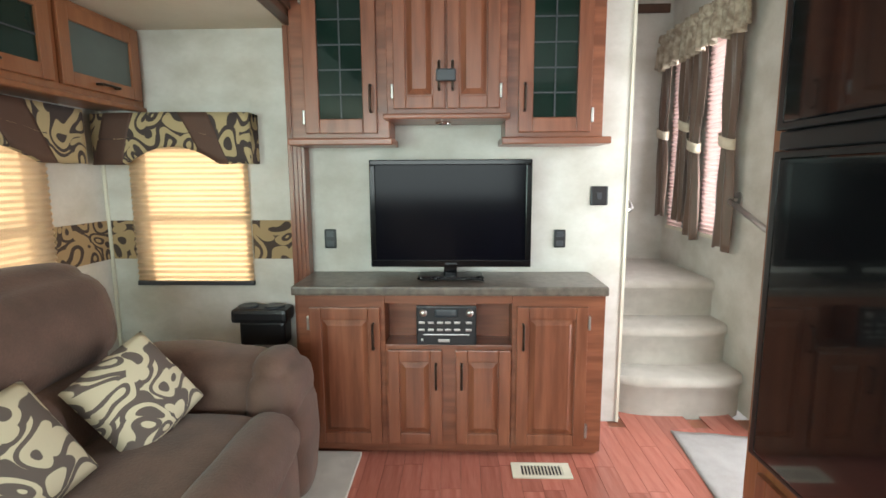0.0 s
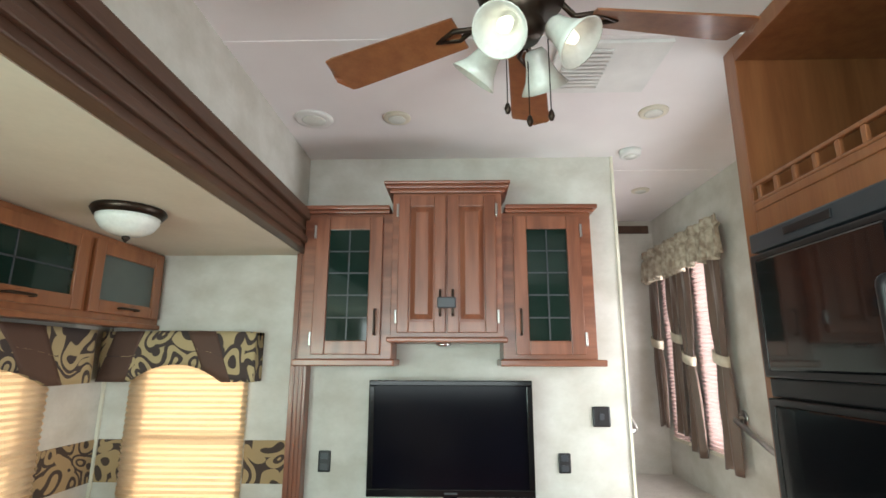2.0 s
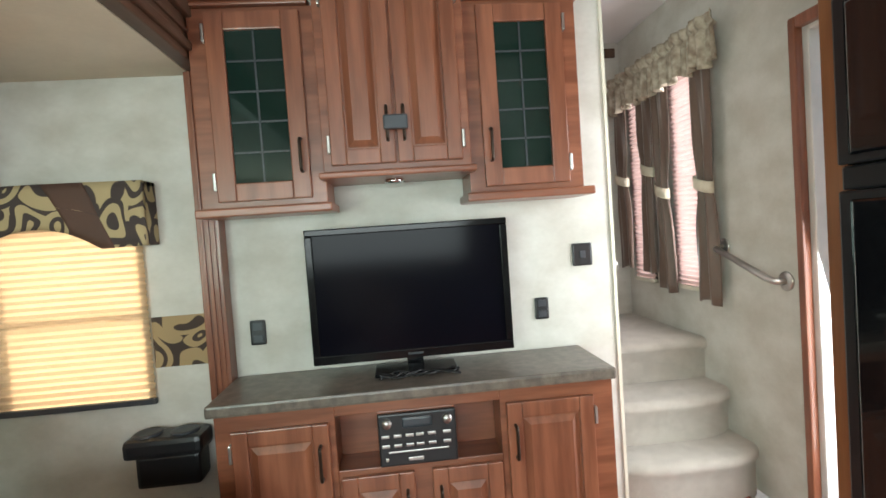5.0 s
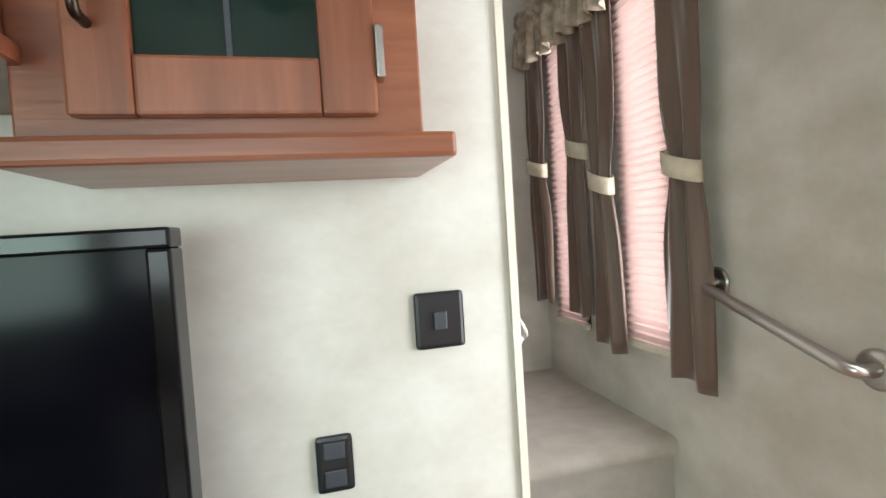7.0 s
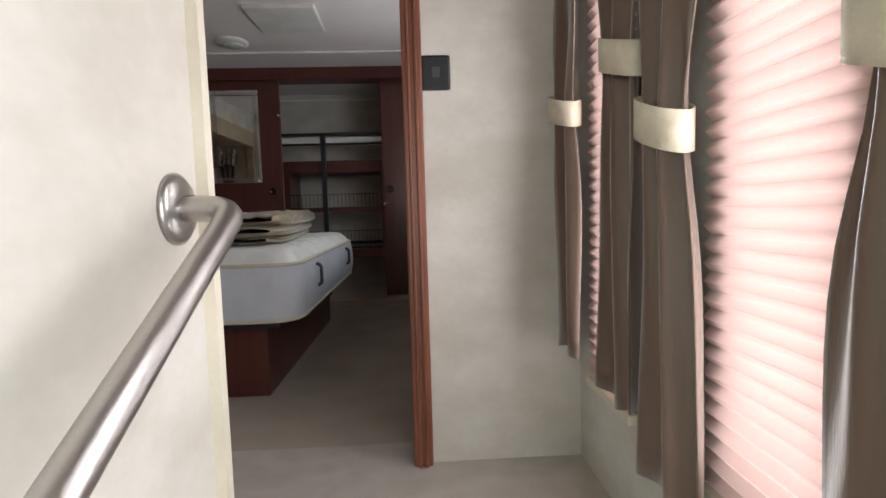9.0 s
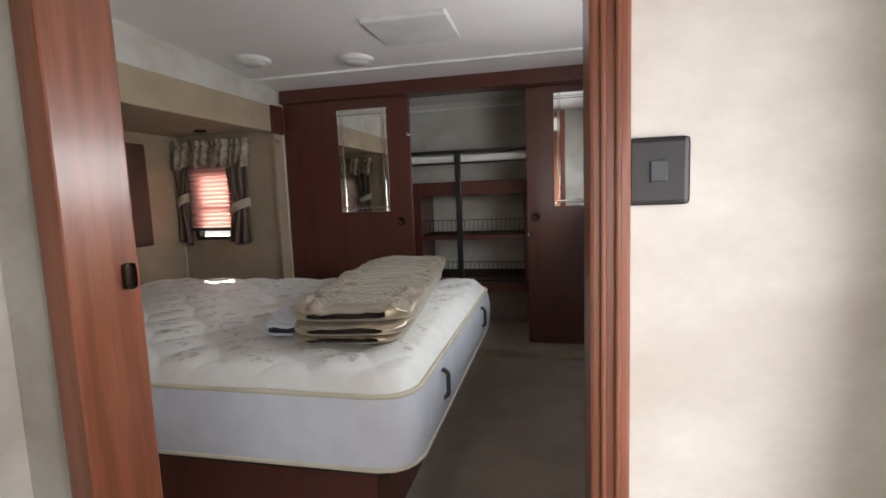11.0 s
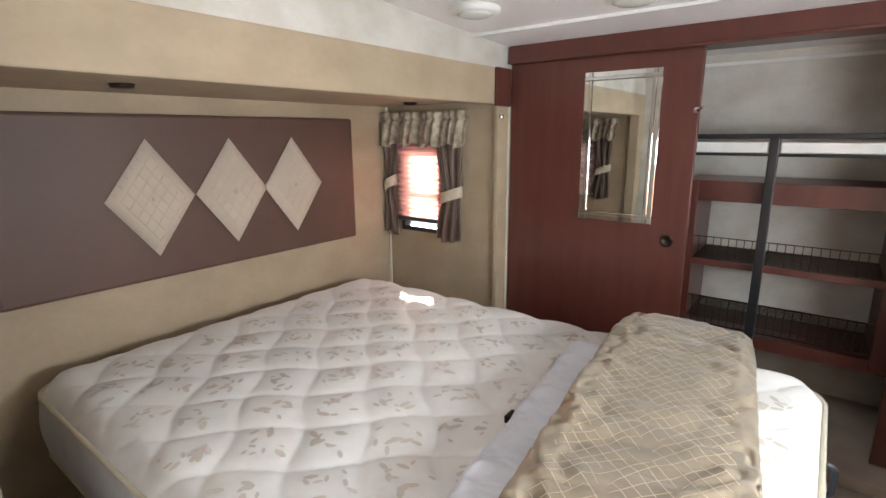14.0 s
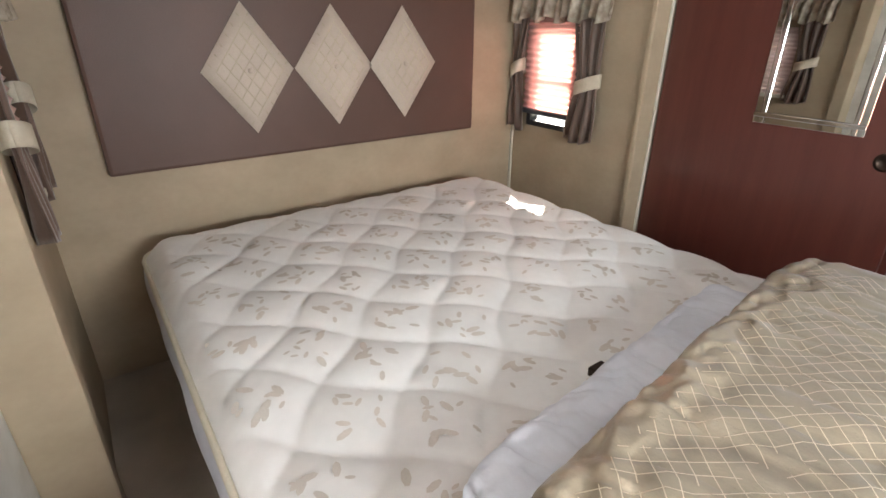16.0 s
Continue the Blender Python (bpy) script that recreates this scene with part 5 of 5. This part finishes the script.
def quilt_layer(z0, z1, w0, w1, l0, l1, name, m, seed, parent):
    crease = 0.35 if name in ("lower_fold", "middle_fold") else 1.0

    def fn(a, b):
        # a round the cross section, b along
        th = 2 * math.pi * a
        c, s = math.cos(th), math.sin(th)
        e = 0.35
        cx = math.copysign(abs(c) ** e, c)
        sz = math.copysign(abs(s) ** 0.7, s)
        t = l0 + (l1 - l0) * b
        endk = (1 - abs(2 * b - 1) ** 10) ** 0.5
        w_ = (w0 + w1) / 2 + (w1 - w0) / 2 * cx * (0.6 + 0.4 * endk)
        z_ = (z0 + z1) / 2 + (z1 - z0) / 2 * sz * (0.25 + 0.75 * endk)
        cr = 0.012 * noise.noise(Vector((w_ * 9, t * 7, seed))) + 0.012 * noise.noise(Vector((w_ * 26, t * 17, seed + 3))) - 0.008 * max(0.0, 0.12 - abs(noise.noise(Vector((w_ * 14 + t * 6, t * 11, seed + 6))))) / 0.12
        dip = 0.004 * (abs(math.sin((t * 0.9 + w_) * 62.83)) ** 0.4 * abs(math.sin((t * 0.9 - w_) * 62.83)) ** 0.4) if sz > 0 else 0
        x = t * math.cos(qa) - w_ * math.sin(qa)
        y = t * math.sin(qa) + w_ * math.cos(qa)
        return (x, y, max(0.006, z_ + cr * crease * (1 if sz > 0 else 0.2) + dip))

    return grid_mesh(name, fn, 110, 190, m, parent)


quilt_layer(0.004, 0.045, -qw + 0.02, qw, -ql + 0.03, ql, "lower_fold", M["gold"], 1.0, qt)
quilt_layer(0.036, 0.085, -qw, qw - 0.02, -ql, ql - 0.02, "middle_fold", M["gold"], 5.0, qt)
quilt_layer(0.075, qh + 0.012, -qw - 0.015, qw - 0.01, -ql + 0.01, ql + 0.05, "upper_fold", M["gold"], 9.0, qt)
tagged(quilt_layer(0.006, 0.070, qw - 0.06, qw + 0.105, -ql + 0.10, ql - 0.14, "lining", M["sheet"], 14.0, qt), label="white cotton lining edge")
bm = bmesh.new()
for fam in (1, -1):
    for i in range(-24, 25):
        for s in range(40):
            pr = []
            for q in (s, s + 1):
                t = -ql + 0.05 + (2 * ql - 0.08) * q / 40
                w_ = fam * (t * 0.9) + i * 0.034
                pr.append((t, w_))
            if not all(-qw + 0.02 < w_ < qw - 0.05 for _, w_ in pr):
                continue
            P3 = []
            for t, w_ in pr:
                w0, w1, z0, z1 = -qw - 0.015, qw - 0.01, 0.075, qh + 0.012
                c_ = abs((w_ - (w0 + w1) / 2) / ((w1 - w0) / 2)) ** (1 / 0.35)
                sz_ = max(0.0, 1 - c_ * c_) ** 0.35
                cr_ = 0.012 * noise.noise(Vector((w_ * 9, t * 7, 9.0))) + 0.012 * noise.noise(Vector((w_ * 26, t * 17, 12.0))) - 0.008 * max(0.0, 0.12 - abs(noise.noise(Vector((w_ * 14 + t * 6, t * 11, 15.0))))) / 0.12
                P3.append(Vector((t * math.cos(qa) - w_ * math.sin(qa), t * math.sin(qa) + w_ * math.cos(qa), (z0 + z1) / 2 + (z1 - z0) / 2 * sz_ + cr_ + 0.0058)))
            sd = (P3[1] - P3[0]).normalized().cross(Vector((0, 0, 1))) * 0.0007
            bm.faces.new([bm.verts.new(c) for c in (P3[0] - sd, P3[1] - sd, P3[1] + sd, P3[0] + sd)])
M["quiltstitch"] = mat("gold_quilt_stitching", (0.53, 0.455, 0.335), 0.45, fine=200, bump=0.1)
tagged(link_mesh("stitching", bm, M["quiltstitch"], qt), label="pale diamond stitching", kind="stuff")
boxes("label_tag", [((-0.325, -0.10, 0.004), (-0.295, -0.06, 0.024))], M["bronze"], qt, 0.002)

# ---- wardrobe ----
CY = 6.575
struct("wall_front", [((SX - 0.06, 7.20, LZ), (W1, 7.26, 2.30)), ((SX - 0.06, 6.62, LZ), (SX, 7.2, 2.30))], M["wall"], "cream wallpaper wall inside the wardrobe")
struct("wardrobe_header", [((SX + 0.012, CY - 0.05, 2.222), (W1 - 0.002, CY + 0.10, 2.302)), ((SX + 0.012, CY - 0.058, 2.222), (W1 - 0.002, CY - 0.05, 2.235))], M["mahog"], "dark mahogany header over the wardrobe doors", 0.004)


struct("wardrobe_floor", [((SX + 0.013, 6.505, LZ), (W1 - 0.002, 7.198, LZ + 0.05))], M["bedcarpet"], "taupe carpeted ledge under the wardrobe doors", 0.012)


def sliding_door(u0, u1, plane, m0, m1, mz0, mz1, knob):
    ob = empty("sliding_door", ((u0 + u1) / 2, plane, LZ), label="dark mahogany sliding wardrobe door with bevelled mirror", category="wardrobe door")
    f_ = facing("-y", plane)
    boxes("panel", [((u0, plane, LZ + 0.058), (u1, plane + 0.025, 2.222))], M["mahog"], ob, 0.004)
    box("mirror", (m0, plane - 0.005, mz0), (m1, plane - 0.001, mz1), M["mirror"], ob, 0.002)
    bw = 0.016
    tagged(boxes("mirror_border", [((m0 + 0.02, plane - 0.009, mz0), (m0 + 0.02 + bw, plane - 0.0055, mz1)), ((m1 - 0.02 - bw, plane - 0.009, mz0), (m1 - 0.02, plane - 0.0055, mz1)),
                                   ((m0, plane - 0.010, mz0 + 0.02), (m1, plane - 0.0055, mz0 + 0.02 + bw)), ((m0, plane - 0.010, mz1 - 0.02 - bw), (m1, plane - 0.0055, mz1 - 0.02))], M["chrome"], ob, 0.003), label="bevelled mirror strips")
    revolve("knob", [(0, 0), (0.027, 0), (0.027, 0.006), (0.018, 0.008), (0.016, 0.004), (0, 0.004)], M["bronze"], (knob, plane, 1.468), ob, 24, Matrix.Rotation(radians(90), 4, "X"))
    settle(ob)


sliding_door(SX + 0.014, 0.207, CY - 0.02, -0.257, 0.065, 1.530, 2.160, 0.133)
sliding_door(0.895, 1.50, CY + 0.06, 1.055, 1.385, 1.527, 2.180, 0.945)
struct("wardrobe_post", [((1.50, CY - 0.02, LZ), (W1 - 0.002, CY + 0.1, 2.222))], M["mahog"], "dark mahogany wardrobe post", 0.004)
ws = empty("wardrobe_shelving", (0.51, 7.0, LZ), label="mahogany shelf unit with wire shelves inside the wardrobe", category="shelving")
boxes("case", [((0.11, 6.85, 0.965), (0.18, 7.198, 1.70)), ((0.86, 6.85, 0.965), (0.93, 7.198, 1.70)), ((0.18, 6.85, 1.61), (0.86, 7.198, 1.70)), ((0.18, 6.85, 0.965), (0.86, 7.198, 1.02)), ((0.18, 6.85, 1.315), (0.86, 6.87, 1.345))], M["mahog"], ws)
wires = []
for z in (1.345, 1.065):
    wires += [((0.18, 6.855 + 0.019 * i, z), (0.86, 6.858 + 0.019 * i, z + 0.003)) for i in range(18)] + [((0.18, 6.855, z - 0.03), (0.86, 6.861, z - 0.024)), ((0.18, 6.855, z + 0.10), (0.86, 6.86, z + 0.104))]
    wires += [((0.20 + 0.03 * i, 6.856, z - 0.028), (0.203 + 0.03 * i, 6.86, z + 0.10)) for i in range(22)]
boxes("wire_shelf", wires, M["bronze"], ws, 0)
settle(ws)
cr = empty("closet_rack", (0.5, 6.72, LZ), label="black steel closet rack with white rod covers", category="closet rack")
boxes("frame", [((0.430, 6.79, LZ), (0.465, 6.825, 1.895)), ((-0.02, 6.79, 1.88), (1.02, 6.825, 1.90)), ((-0.02, 6.79, 1.81), (1.02, 6.82, 1.822))], M["black"], cr, 0.004)
boxes("rod_cover", [((0.02, 6.795, 1.824), (0.425, 6.815, 1.866)), ((0.47, 6.795, 1.824), (0.98, 6.815, 1.866))], M["white"], cr, 0.006)
settle(cr)
struct("wardrobe_back_trim", [((SX, 7.19, 2.215), (W1, 7.20, 2.23))], M["white"], "white seam strip on the wardrobe back", 0.002)
for p in ((SX + 0.02, 6.45, 1.985), (0.200, 6.545, 1.99), (0.905, 6.625, 1.36)):
    hk = empty("coat_hook", p, label="chrome hook beside the wardrobe", category="hook", group="chrome hooks")
    revolve("plate", [(0, 0), (0.014, 0), (0.012, 0.006), (0, 0.007)], M["chrome"], (0, 0, 0), hk, 16, Matrix.Rotation(radians(90), 4, "X"))
    tube("peg", [(0, 0, 0), (0.012, -0.03, 0.0), (0.03, -0.05, 0.010)], 0.005, M["chrome"], hk)

# ---- dresser ----
dr = empty("dresser", (1.36, 5.6, LZ), label="dark mahogany dresser with grey top and drawer pulls", category="dresser")
boxes("body", [((1.285, 4.72, LZ), (W1 - 0.002, 6.50, 1.49))], M["mahog"], dr)
box("countertop", (1.25, 4.68, 1.49), (W1 - 0.002, 6.54, 1.528), M["stone"], dr, 0.008)
for i in range(3):
    y0 = 4.76 + 0.58 * i
    for z0, z1 in ((0.72, 0.95), (0.97, 1.21), (1.23, 1.46)):
        cabinet_door("-x", 1.285, y0, y0 + 0.54, z0, z1, dr, "mahog", rail=0.04, handle=(y0 + 0.27, (z0 + z1) / 2), upright=False, hlen=0.10)
settle(dr)
window("-x", W1, 4.80, 5.90, 1.58, 2.12, "window_dresser", "bedroom window with pink pleated shade over the dresser", M["blindpink"], 0.05)
c2 = empty("curtain_set", (1.5, 5.35, 1.6), label="brown curtains with gathered floral valance over the dresser", category="curtain")
curtain_panel("-x", W1, 5.84, 6.0, 1.50, 2.10, c2, None, 2, 0.5)
ruffle("-x", W1, 4.74, 6.03, 2.02, 2.18, c2, 3)
settle(c2)
for x, y, z in ((-0.42, 5.94, 2.335), (0.08, 6.08, 2.327)):
    ob = empty("ceiling_lamp", (x, y, z), label="round white ceiling light in the bedroom", category="ceiling lamp")
    revolve("rim", [(0, 0.012), (0.09, 0.012), (0.088, -0.014), (0.07, -0.02), (0, -0.02)], M["white"], (0, 0, 0), ob)
    revolve("lens", [(0, -0.0195), (0.066, -0.0195), (0.05, -0.028), (0, -0.032)], M["frosted"], (0, 0, 0), ob)
v2 = empty("roof_vent", (0.47, 5.78, 2.352), label="white square roof vent in the bedroom ceiling", category="roof vent")
boxes("frame", [((-0.18, -0.18, -0.022), (0.18, 0.18, 0.02))], M["white"], v2, 0.01)
for y in (5.0, 6.25):
    sp = empty("reading_light", (-1.0, y, 2.055), label="small bronze reading light in the slide ceiling", category="lamp")
    revolve("rim", [(0, 0), (0.035, 0), (0.03, -0.012), (0.012, -0.014), (0, -0.014)], M["bronze"], (0, 0, 0), sp, 20)

# ---- floor planks ----
fl = tagged(new("floor"), label="red cherry laminate strip floor", kind="structure")
pw, pl = 0.083, 0.52
bm = bmesh.new()
add_box(bm, (0, 0, -0.006), (pw - 0.0012, pl - 0.0015, 0), 0.0008)
first = link_mesh("plank", bm, M["plank"], fl)
far = bmesh.new()
cols = int((W1 + 0.42) / pw)
for i in range(cols):
    for j in range(-5, 7):
        x, y = -0.42 + i * pw, -0.4 + j * pl + (0.17 * (i * 7 % 5)) - 0.3
        if y > 3.12 or y < -2.2:
            continue
        if y > 1.0:
            o = bpy.data.objects.new("plank", first.data)
            scene.collection.objects.link(o)
            o.parent, o.location = fl, (x, y, 0)
        else:
            add_box(far, (x, y, -0.006), (x + pw - 0.0012, y + pl - 0.0015, 0))
first.location = (-0.42, -0.92, 0)
tagged(link_mesh("planks_behind", far, M["plank"], fl), kind="stuff")
